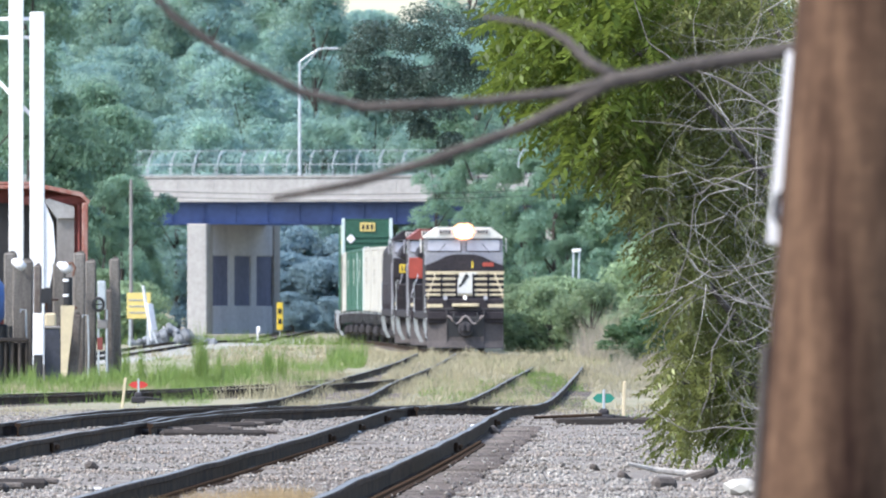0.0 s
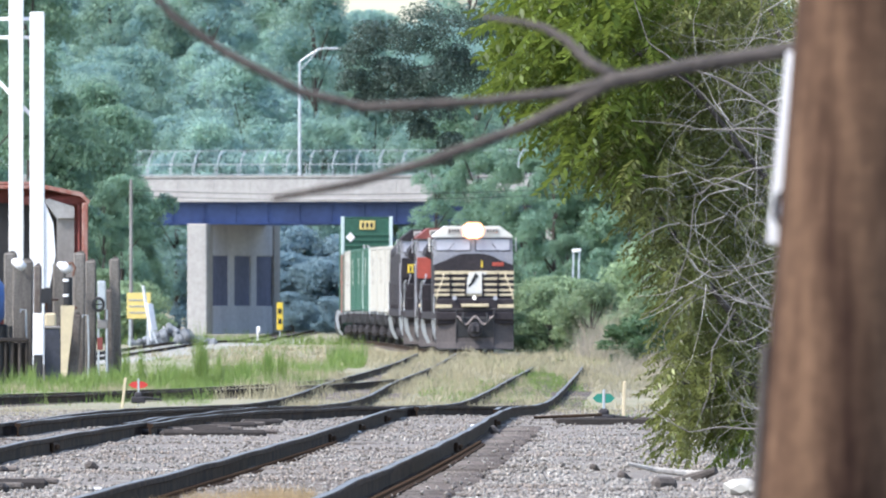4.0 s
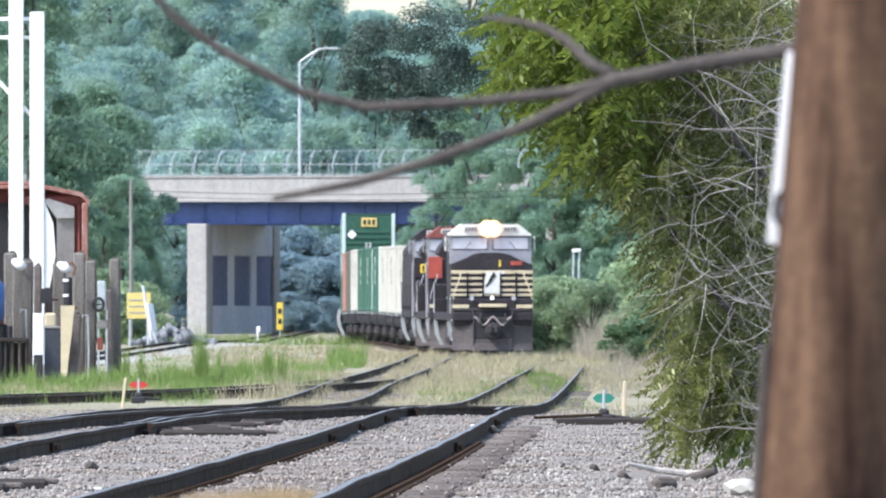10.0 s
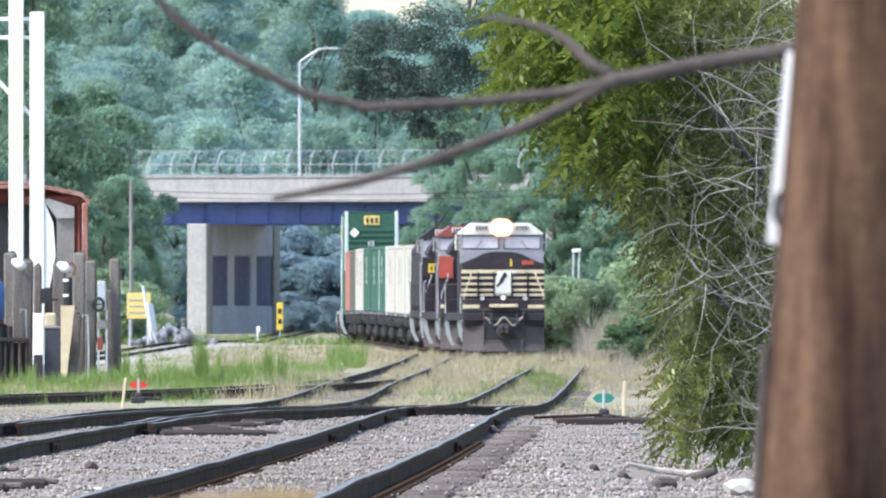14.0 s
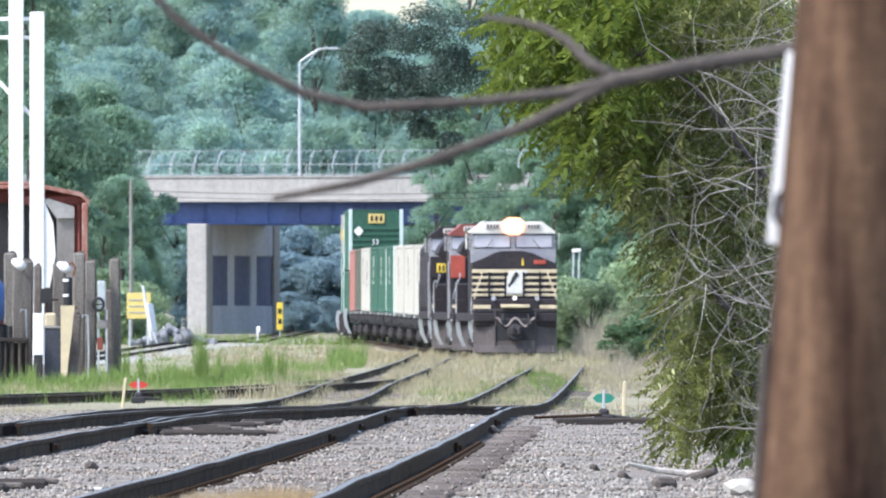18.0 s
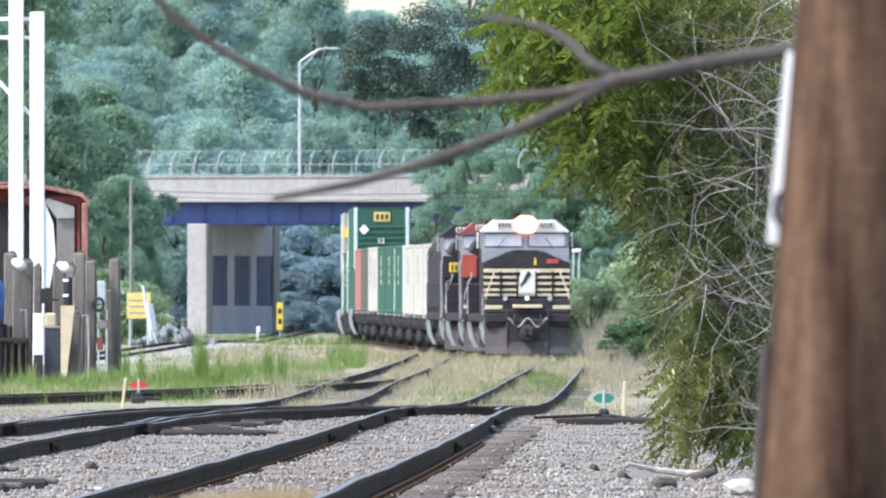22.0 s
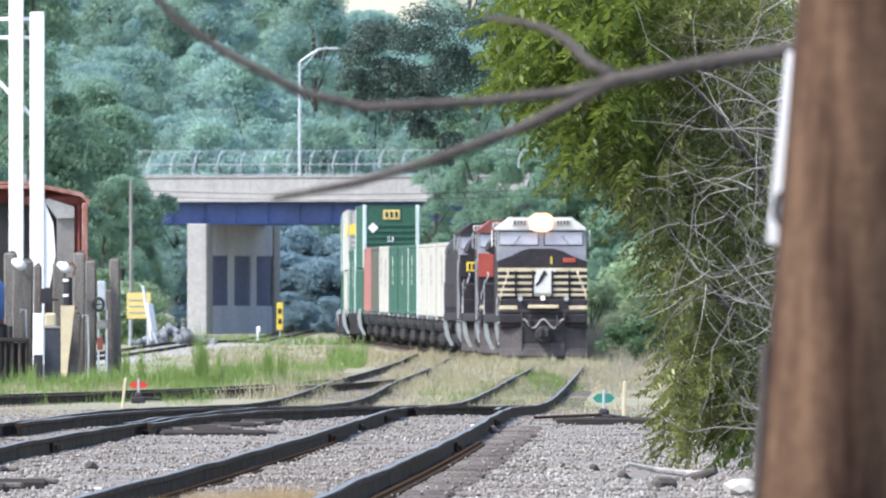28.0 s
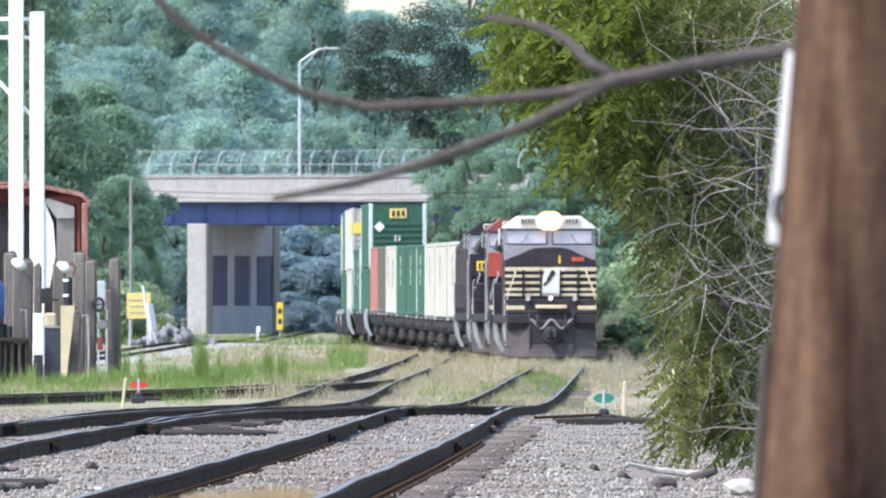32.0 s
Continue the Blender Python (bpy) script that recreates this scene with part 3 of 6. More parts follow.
def locomotive(name, rank):
    """Six-axle freight engine, 22.3 m over couplers; front is +y, 0 at the rail tops."""
    lead = rank == 0
    car = thing(name, label=("black freight locomotive with cream stripes and lit headlight", "trailing black freight locomotive with a red front panel", "third black freight locomotive with a yellow lettered panel")[rank], category="locomotive")
    car.scale = (1, 1, 1.035)
    H = 22.3 / 2
    blk, grey, dust = M["loco_black"], M["loco_grey"], M["dusty"]
    part("frame", Geo().box(0, 0, 1.38, 3.0, 21.4, 0.3, 0.03), blk, car)
    part("fuel_tank", Geo().prism([(1.05, 0.35), (1.3, 0.6), (1.3, 1.2), (-1.3, 1.2), (-1.3, 0.6), (-1.05, 0.35)], -3.2, 3.2, 1), dust, car)
    hw = 1.46 if rank == 2 else 0.95
    hood = part("hood", Geo().prism([(hw, 1.53), (hw, 3.9), (0.75, 4.3 + 0.5 * (hw - 0.95)), (-0.75, 4.3 + 0.5 * (hw - 0.95)), (-hw, 3.9), (-hw, 1.53)], -10.0, 5.2, 1), blk, car)
    for k in range(11):
        y = -9.2 + k * 1.3
        for sx in (-1, 1):
            part("hood_door", Geo().box(sx * (hw + 0.01), y, 2.6, 0.03, 1.15, 1.8, 0.01), blk, hood)
    for y in (-8.5, -6.6):
        part("radiator_fan", Geo().tube([(0, y, 4.29), (0, y, 4.42)], 0.75, 20), dust, hood)
    part("radiator_wing", Geo().prism([(1.5, 3.7), (1.42, 3.95), (0.85, 4.6), (-0.85, 4.6), (-1.42, 3.95), (-1.5, 3.7), (-0.9, 3.4), (0.9, 3.4)], -9.9, -5.0, 1), blk, car)
    part("exhaust_stack", Geo().box(0, -1.0, 4.42, 0.9, 0.5, 0.25, 0.04), dust, hood)
    part("dynamic_brake_box", Geo().box(0, 3.6, 4.1, 2.2, 2.6, 0.7, 0.08), blk, hood)
    # cab with sloping roof edges
    cab_out = [(1.54, 1.53), (1.54, 3.95), (1.5, 4.36), (1.02, 4.72), (-1.02, 4.72), (-1.5, 4.36), (-1.54, 3.95), (-1.54, 1.53)]
    cab = part("cab", Geo().prism(cab_out, 5.2, 8.05, 1), blk, car)
    roof = [(1.56, 4.37), (1.05, 4.75), (-1.05, 4.75), (-1.56, 4.37), (-1.52, 4.33), (1.52, 4.33)]
    part("cab_roof", Geo().prism(roof, 5.1, 8.2, 1), (M["off_white"], M["red_car"], blk)[rank], cab, ("dusty white cab roof", "faded red cab roof", "black cab roof")[rank])
    part("windshield_band", Geo().prism([(1.53, 3.72), (1.53, 4.34), (-1.53, 4.34), (-1.53, 3.72)], 8.04, 8.1, 1), grey, cab)
    for sx in (-1, 1):
        win = part("windshield", Geo().box(sx * 0.77, 8.11, 4.05, 1.3, 0.04, 0.43, 0.015), M["glass"], cab, "windshield pane coloured pale like reflected sky")
        part("window_gasket", Geo().tube([(sx * 0.1, 8.13, 3.82), (sx * 1.44, 8.13, 3.82), (sx * 1.44, 8.13, 4.28), (sx * 0.1, 8.13, 4.28), (sx * 0.1, 8.13, 3.82)], 0.016, 6), M["dark"], win)
        part("wiper", Geo().tube([(sx * 1.12, 8.15, 3.66), (sx * 0.98, 8.16, 3.8), (sx * 0.72, 8.16, 4.12)], 0.012, 5), M["dark"], win)
        part("side_window", Geo().box(sx * 1.545, 6.9, 4.0, 0.03, 1.2, 0.5, 0.01), M["glass"], cab)
        part("mirror", Geo().box(sx * 1.68, 7.7, 4.05, 0.05, 0.22, 0.55, 0.02).beam((sx * 1.53, 7.7, 4.05), (sx * 1.68, 7.7, 4.05), 0.03), M["off_white"] if lead else M["loco_grey"], cab)
        part("number_board", Geo().box(sx * 0.74, 8.2, 4.57, 0.52, 0.1, 0.2, 0.02), M["number_glass"], cab)
        for k in range(4):
            part("number_bar", Geo().box(sx * 0.74 + (k - 1.5) * 0.11, 8.255, 4.57, 0.055, 0.02, 0.13, 0.005), M["dark"], cab)
    part("headlight_housing", Geo().box(0, 8.22, 4.58, 0.78, 0.14, 0.42, 0.06), M["off_white"], cab)
    if lead:
        # orange discs and oversized lenses stand in for the headlight's glare
        for sx in (-1, 1):
            part("reflector_bowl", Geo().tube([(sx * 0.11, 8.25, 4.58), (sx * 0.11, 8.29, 4.58)], [0.18, 0.31], 24), M["lamp_halo"], cab, "glowing orange disc imitating the headlight's halo")
            part("headlight", Geo().tube([(sx * 0.11, 8.285, 4.58), (sx * 0.11, 8.31, 4.58)], 0.2, 24), M["lamp"], cab, "glaring headlight lens")
    part("horn", Geo().tube([(0.5, 5.6, 4.74), (0.5, 6.2, 4.78)], [0.03, 0.06], 10), M["dark"], cab)
    # nose: peaked hood in front of the cab
    nose_pts = [(1.53, 1.53), (1.53, 3.27), (1.05, 3.45), (0.7, 3.62), (0.4, 3.69), (-0.4, 3.69), (-0.7, 3.62), (-1.05, 3.45), (-1.53, 3.27), (-1.53, 1.53)]
    nose = part("nose", Geo().prism(nose_pts, 8.05, 9.75, 1), blk, car)
    part("nose_shoulder", Geo().prism([(1.53, 3.29), (1.54, 3.78), (-1.54, 3.78), (-1.53, 3.29), (-1.05, 3.47), (-0.7, 3.64), (-0.4, 3.71), (0.4, 3.71), (0.7, 3.64), (1.05, 3.47)], 8.05, 8.6, 1), grey, nose, "grey sloping cab front")
    if lead:
        for i, z in enumerate((3.0, 2.775, 2.56, 2.345, 2.17)):
            part("stripe", Geo().box(0, 9.76, z, 3.07, 0.03, 0.125 if i == 0 else 0.085, 0.008), M["cream"], nose, "cream horizontal stripe")
        part("emblem_panel", Geo().prism([(0.3, 2.22), (0.27, 2.7), (0.2, 3.0), (-0.1, 3.03), (-0.5, 3.02), (-0.46, 2.95), (-0.3, 2.88), (-0.3, 2.22)], 9.775, 9.8, 1), M["off_white"], nose, "white panel with a dark leaning shape")
        part("emblem_mark", Geo().prism([(0.24, 2.48), (0.2, 2.44), (0.13, 2.52), (0.03, 2.6), (-0.03, 2.7), (-0.08, 2.78), (-0.16, 2.84), (-0.13, 2.93), (-0.06, 3.0), (0.0, 2.92), (0.06, 2.82), (0.12, 2.7), (0.15, 2.6), (0.22, 2.56)], 9.8, 9.815, 1), M["dark"], nose)
        part("small_emblem", Geo().prism([(-0.34, 3.2), (-0.26, 3.2), (-0.28, 3.45), (-0.32, 3.45)], 9.75, 9.77, 1), M["yellow"], nose)
        part("red_plate", Geo().box(-0.92, 9.76, 3.32, 0.44, 0.03, 0.15, 0.01), M["red_paint"], nose, "small red plate")
        for x in (-0.92, -0.33, 0.33, 0.92):
            part("nose_rib", Geo().box(x, 9.79, 2.55, 0.07, 0.05, 0.86, 0.01), blk, nose)
    else:
        side = M["red_paint"] if rank == 1 else blk
        part("corner_panel", Geo().box(1.27, 9.78, 3.2, 0.56, 0.05, 0.82, 0.02), side, nose, "red painted panel" if rank == 1 else "")
        if rank == 2:
            plate = part("yellow_plate", Geo().box(1.12, 9.82, 3.18, 0.36, 0.03, 0.34, 0.01), M["yellow"], nose, "yellow lettered plate")
            for k in range(2):
                part("plate_bar", Geo().box(1.04 + k * 0.15, 9.84, 3.18, 0.07, 0.02, 0.22, 0.005), M["dark"], plate)
        part("corner_post", Geo().box(1.6, 9.6, 2.35, 0.07, 0.12, 2.1, 0.02), M["loco_grey"], nose, "grey corner grab post")
    # pilot, steps, lights, coupler, hoses, plough
    pilot = part("pilot", Geo().box(0, 10.2, 1.55, 3.0, 0.8, 0.95, 0.03), blk, car)
    part("anticlimber", Geo().box(0, 10.72, 1.78, 1.05, 0.25, 0.12, 0.02), M["cream"], pilot)
    for sx in (-1, 1):
        part("step_edge", Geo().box(sx * 1.2, 10.62, 1.75, 0.62, 0.05, 0.13, 0.01), M["cream"], pilot)
        part("ditch_light", Geo().tube([(sx * 0.79, 10.6, 2.05), (sx * 0.79, 10.68, 2.05)], 0.085, 14), M["glass"], pilot, "unlit round ditch light")
        part("handrail", Geo().tube([(sx * 1.5, 10.5, 1.65), (sx * 1.46, 10.5, 2.2), (sx * 1.2, 10.3, 2.85), (sx * 1.2, 9.9, 2.95)], 0.025, 6), M["cream"] if lead else M["loco_grey"], pilot)
        part("step_well", Geo().box(sx * 1.35, 9.6, 0.9, 0.3, 0.7, 1.1, 0.03), dust, car)
        for k in range(3):
            part("step", Geo().box(sx * 1.42, 9.6, 0.55 + k * 0.35, 0.22, 0.66, 0.05, 0.01), M["galv"], car)
        part("rear_handrail", Geo().tube([(sx * 1.5, -10.4, 1.5), (sx * 1.5, -10.4, 2.6), (sx * 1.45, -9.9, 2.7)], 0.03, 6), M["galv"], car)
        for yy in (4.6, -10.6):
            part("side_step", Geo().prism(banana(sx, 1.32), yy, yy + 0.06, 1), M["galv"], car, "pale curved side step")
        part("front_grab", Geo().tube([(sx * 1.53, 8.9, 1.5), (sx * 1.53, 8.9, 2.0), (sx * 1.5, 8.9, 2.4)], 0.025, 6), M["galv"], car)
        part("side_rail", Geo().tube([(sx * 1.48, 5.0, 2.55), (sx * 1.48, -10.3, 2.55)], 0.022, 5), blk, car)
        for k in range(7):
            part("rail_post", Geo().tube([(sx * 1.48, 4.6 - k * 2.4, 1.5), (sx * 1.48, 4.6 - k * 2.4, 2.55)], 0.022, 5), blk, car)
    part("centre_light", Geo().tube([(0.02, 10.6, 2.06), (0.02, 10.68, 2.06)], 0.075, 14), M["marker"], pilot)
    part("deck_plate", Geo().box(0, 10.6, 1.62, 2.9, 0.1, 0.12, 0.02), dust, pilot)
    part("coupler", Geo().tube([(0, 10.8, 0.86), (0, 11.16, 0.86)], [0.3, 0.26], 14).box(0, 10.9, 0.9, 0.3, 0.7, 0.32, 0.06).box(0.1, 11.2, 0.92, 0.16, 0.24, 0.3, 0.04).box(-0.12, 11.15, 0.92, 0.12, 0.3, 0.3, 0.04), M["dusty"], car)
    part("draft_box", Geo().box(0, 10.66, 0.95, 1.5, 0.25, 0.8, 0.05), M["dark"], pilot)
    hose = []
    for k in range(25):
        u = k / 24
        hose.append((-0.7 + 1.4 * u, 10.85, 1.32 - 0.2 * math.sin(u * 2 * math.pi) ** 2 + 0.05 * math.cos(u * 4 * math.pi)))
    part("air_hose", Geo().tube(hose, 0.033, 6), M["hose"], pilot)
    for sx in (-1, 1):
        part("hose_bracket", Geo().tube([(sx * 0.72, 10.8, 1.3), (sx * 0.74, 10.75, 1.6)], 0.04, 6), M["dusty"], pilot)
        part("hose_stub", Geo().tube([(sx * 0.45, 10.8, 1.5), (sx * 0.5, 10.9, 1.25), (sx * 0.42, 10.95, 1.05)], 0.035, 6), M["dark"], pilot)
    # plough: a plain dished sheet in three folds with a straight lower lip
    folds = [(-1.5, 10.5), (-0.74, 10.72), (-0.7, 10.78), (0.7, 10.78), (0.74, 10.72), (1.5, 10.5)]
    plough = Geo()
    rows = ((1.18, -0.12), (0.8, -0.05), (0.42, 0.02), (0.16, 0.16))
    plough.add([(x, y + d, z) for z, d in rows for x, y in folds] + [(1.5, 10.35, 0.16), (-1.5, 10.35, 0.16), (1.5, 10.35, 1.18), (-1.5, 10.35, 1.18)],
               [(r * 6 + i, r * 6 + i + 1, r * 6 + i + 7, r * 6 + i + 6) for r in range(3) for i in range(5)]
               + [(18, 19, 20, 21, 22, 23, 24, 25), (0, 1, 2, 3, 4, 5, 26, 27), (0, 6, 12, 18, 25, 27), (5, 11, 17, 23, 24, 26), (24, 25, 27, 26)])
    part("plough", plough, M["plough"], car, "dusty grey snow plough")
    part("plough_lip", Geo().box(0, 10.9, 0.15, 2.9, 0.06, 0.05, 0.01), M["dark"], car)
    for sx in (-1, 1):
        part("plough_rib", Geo().box(sx * 0.72, 10.78, 0.68, 0.05, 0.08, 0.9, 0.01), M["dusty"], car)
    for y0 in (7.0, -7.0):
        truck_parts(car, y0, (-1.85, 0.0, 1.85), 0.52, dust)
    part("rear_platform", Geo().box(0, -10.6, 1.6, 2.9, 0.5, 0.8, 0.03), blk, car)
    return car


def corrugated(length, height, pitch, depth):
    """Outline points along a ribbed wall."""
    pts = []
    n = int(length / pitch)
    for k in range(n):
        a = -length / 2 + k * length / n
        p = length / n
        pts += [(a, 0.0), (a + p * 0.35, 0.0), (a + p * 0.5, -depth), (a + p * 0.85, -depth)]
    pts.append((length / 2, 0.0))
    return pts


CONTAINER_CACHE = {}


def container_parts(owner_name, box, trim, label, emp=False, panel=None, L=16.15):
    """A container thing with body, posts, rails and front end."""
    c = thing(owner_name, label=label, category="container", group="containers on the train")
    W, H = 2.59, 2.9
    key = (box.name, trim.name, L)
    if key not in CONTAINER_CACHE:
        walls = []
        for sx in (-1, 1):
            wall = Geo()
            prof = corrugated(L - 0.3, H, 0.55, 0.035)
            v = [(sx * (W / 2 - 0.02 + d), y, z) for z in (0.18, H - 0.14) for y, d in prof]
            n = len(prof)
            wall.add(v, [(i, i + 1, n + i + 1, n + i) for i in range(n - 1)])
            walls.append(wall.mesh("side_wall", box))
        roof = Geo().box(0, 0, H - 0.05, W - 0.06, L - 0.1, 0.05, 0.01)
        floor_g = Geo().box(0, 0, 0.09, W - 0.04, L - 0.06, 0.14, 0.02)
        rail = Geo().box(0, 0, 0, 0.1, L - 0.2, 0.14, 0.02)
        post = Geo().box(0, 0, H / 2, 0.17, 0.17, H, 0.02)
        end = Geo().box(0, 0, H / 2, W - 0.3, 0.05, H - 0.2, 0.01)
        slat = Geo().box(0, 0, 0, W - 0.36, 0.05, 0.1, 0.02)
        CONTAINER_CACHE[key] = [walls, roof.mesh("roof", box), floor_g.mesh("floor", M["dark"]), rail.mesh("side_rail", box),
                                post.mesh("corner_post", trim), end.mesh("end_wall", box), slat.mesh("end_rib", box)]
    wall, roof, fl, rail, post, end, slat = CONTAINER_CACHE[key]
    for w in wall:
        part("side_wall", w, None, c)
    part("roof", roof, None, c)
    part("floor", fl, None, c)
    for sx in (-1, 1):
        for z in (0.1, H - 0.07):
            part("side_rail", rail, None, c).location = (sx * (W / 2 - 0.05), 0, z)
        for sy in (-1, 1):
            part("corner_post", post, None, c).location = (sx * (W / 2 - 0.085), sy * (L / 2 - 0.085), 0)
    for sy in (-1, 1):
        e = part("end_wall", end, None, c)
        e.location = (0, sy * (L / 2 - 0.06), 0)
        for k in range(7):
            r = part("end_rib", slat, None, e)
            r.location = (0, sy * 0.045, 0.35 + k * 0.27)
    if emp:
        p = part("yellow_panel", Geo().box(-0.02, L / 2 - 0.01, 2.46, 0.76, 0.05, 0.44, 0.01), M["pale_yellow"], c, "pale yellow lettered panel")
        for k in range(3):
            part("panel_bar", Geo().box(-0.24 + k * 0.22, L / 2 + 0.02, 2.46, 0.13, 0.03, 0.26, 0.01), M["dark"], p)
        part("placard", Geo().prism([(0.83, 1.62), (1.07, 1.86), (0.83, 2.1), (0.59, 1.86)], L / 2 + 0.012, L / 2 + 0.03, 1), M["white_paint"], c, "white diamond placard")
        txt = bpy.data.curves.new("length_mark", "FONT")
        txt.body, txt.size, txt.extrude = "53", 0.34, 0.01
        tob = new("length_mark_text", txt)
        me = bpy.data.meshes.new_from_object(tob)
        bpy.data.objects.remove(tob)
        me.materials.append(M["white_paint"])
        t = part("length_mark", me, None, c)
        t.matrix_basis = pose(0.2, L / 2 + 0.03, 1.22, 90, 0, 180)
    if panel:
        part("logo_panel", Geo().box(0.35, L / 2 - 0.005, 1.95, 1.7, 0.06, 0.5, 0.01), panel, c, "yellow panel")
        part("side_logo_panel", Geo().box(1.3, 4, 1.95, 0.03, 5.0, 0.5, 0.01), panel, c)
    return c


def side_marks(c, mat, n, span):
    """Unreadable upright lettering on a side wall: short plain bars in a column."""
    for k in range(n):
        y = (k - (n - 1) / 2) * span * 0.42
        for i, (z, h) in enumerate(((2.25, 0.42), (1.75, 0.36), (1.36, 0.2))):
            part("lettering_bar", Geo().box(1.305, y, z - 0.12 * (k % 2), 0.012, 0.3, h, 0.004), mat, c)


def spine_car(label, length):
    car = thing("spine_car", label=label, category="rail car", group="spine cars")
    d = M["dusty"]
    end = length / 2 - 0.55
    part("spine", Geo().box(0, 0, 1.02, 0.6, length - 0.5, 0.42, 0.04), d, car)
    for y in (0.3 - end, 0, end - 0.3):
        part("outrigger", Geo().box(0, y, 1.22, 2.6, 0.3, 0.16, 0.02), d, car)
        for sx in (-1, 1):
            part("pedestal", Geo().box(sx * 1.18, y, 1.31, 0.2, 0.34, 0.1, 0.02), M["galv"], car)
    for sx in (-1, 1):
        part("walk_rail", Geo().box(sx * 1.2, 0, 1.08, 0.08, length - 0.9, 0.2, 0.02), d, car)
        part("end_handrail", Geo().tube([(sx * 1.36, end, 0.45), (sx * 1.4, end, 0.9), (sx * 1.36, end, 1.35)], 0.02, 6), M["dusty"], car)
        for k in range(5):
            part("tie_down", Geo().box(sx * 1.26, (k - 2) * end * 0.4, 1.0, 0.06, 0.5, 0.34, 0.02), M["dark"], car)
    truck_parts(car, end - 1.0, (-0.85, 0.85), 0.42, d)
    truck_parts(car, 1.0 - end, (-0.85, 0.85), 0.42, d)
    return car


def well_car(label):
    car = thing("well_car", label=label, category="rail car", group="well cars")
    d = M["dusty"]
    for sx in (-1, 1):
        part("side_sill", Geo().box(sx * 1.42, 0, 0.82, 0.16, 16.9, 0.95, 0.03), d, car)
        for k in range(9):
            part("sill_rib", Geo().box(sx * 1.52, -7.2 + k * 1.8, 0.82, 0.06, 0.1, 0.9, 0.01), d, car)
        part("end_step", Geo().prism(banana(sx, 1.38), 9.6, 9.66, 1), M["galv"], car, "pale curved end step")
    part("well_floor", Geo().box(0, 0, 0.36, 2.7, 16.6, 0.1, 0.02), d, car)
    for sy in (-1, 1):
        part("end_platform", Geo().box(0, sy * 9.0, 1.15, 2.5, 1.4, 0.3, 0.03), d, car)
        truck_parts(car, sy * 8.9, (-0.85, 0.85), 0.42, M["dusty"])
    return car


def build_train():
    lead = locomotive("locomotive", 0)
    TRAIN.append((lead, 0.0, 22.3, 14.0))
    TRAIN.append((locomotive("locomotive", 1), 25.6, 22.3, 14.0))
    TRAIN.append((locomotive("locomotive", 2), 47.9, 22.3, 14.0))
    s = 70.4
    G, W, R, PL = M["green_box"], M["white_box"], M["pink_box"], M["pale_box"]
    kinds = {"G": (G, G, "dark green ribbed container on a spine car"), "W": (W, W, "white ribbed container with upright lettering on a spine car"),
             "R": (R, R, "faded red container on a spine car"), "P": (G, PL, "green ribbed container with pale corner posts on a spine car"), "D": (M["drab"], M["drab"], "dull brownish green container on a spine car")}

    def load(c, arc, lift, length, wb):
        TRAIN.append((c, arc, length, wb, lift))
    # forty-foot boxes but for one longer white one
    for k, span in (("W", 14.1), ("W", 14.1), ("W", 14.1), ("P", 14.1), ("G", 14.1), ("G", 14.1), ("W", 17.5), ("D", 13.9), ("R", 13.9)):
        car = spine_car("grimy black spine car carrying one container", span)
        TRAIN.append((car, s, span, span - 3.1))
        box, trim, label = kinds[k]
        c = container_parts("container", box, trim, label, L=16.15 if span > 15 else 12.6)
        side_marks(c, M["bin_dark"] if k == "W" else M["off_white"], 0 if k in "RD" else 2 if span > 15 else 1, span)
        load(c, s, 1.36, span, span - 3.1)
        s += span
    plan = [("D", G, PL, True), ("S", G, PL, False), ("D", W, W, False), ("D", G, PL, False), ("D", W, W, False), ("D", G, G, False), ("D", G, G, False)]
    for kind, box, trim, emp in plan:
        if kind == "D":
            car = well_car("grimy dark well car with two stacked containers")
            TRAIN.append((car, s, 19.4, 17.8))
            low = container_parts("container", G if emp else box, G, "lower container of a double stack in a well car")
            load(low, s, 0.42, 19.4, 17.8)
            top = container_parts("container", box, trim, "green container with yellow panel stacked on another" if emp else "ribbed container stacked on top of another", emp, M["yellow"] if (box is W and not emp) else None)
            load(top, s, 3.34, 19.4, 17.8)
            s += 19.6
        else:
            car = spine_car("grimy black spine car carrying one container", 17.7)
            TRAIN.append((car, s, 17.7, 14.4))
            c = container_parts("container", box, trim, kinds["P" if box is G else "W"][2])
            side_marks(c, M["off_white"], 2, 17.7)
            load(c, s, 1.36, 17.7, 14.4)
            s += 17.7


build_train()


def motions():
    """The train rolls along the main line; its wheels turn."""
    times = [0, 1, 2, 3, 4, 5, 6, 7, 8, 9, 10, 11, 12, 13, 14, 15, 16, 17, 18, 19, 20, 21, 22, 23, 24, 25, 26, 27, 28, 29, 30, 31, 32]
    for car, back, length, base, *lift in TRAIN:
        rows = []
        for t in times:
            m = car_pose(front_at(t) + back, length, base)
            rows.append((float(t), m @ pose(0, 0, lift[0] if lift else 0)))
        walk(car, rows)
    steps = [k * 0.2 for k in range(161)]
    for ob, x, y, r in WHEELS[:36]:
        walk(ob, [(t, pose(x, y, r, -math.degrees((front_at(0.0) - front_at(t)) / r))) for t in steps])
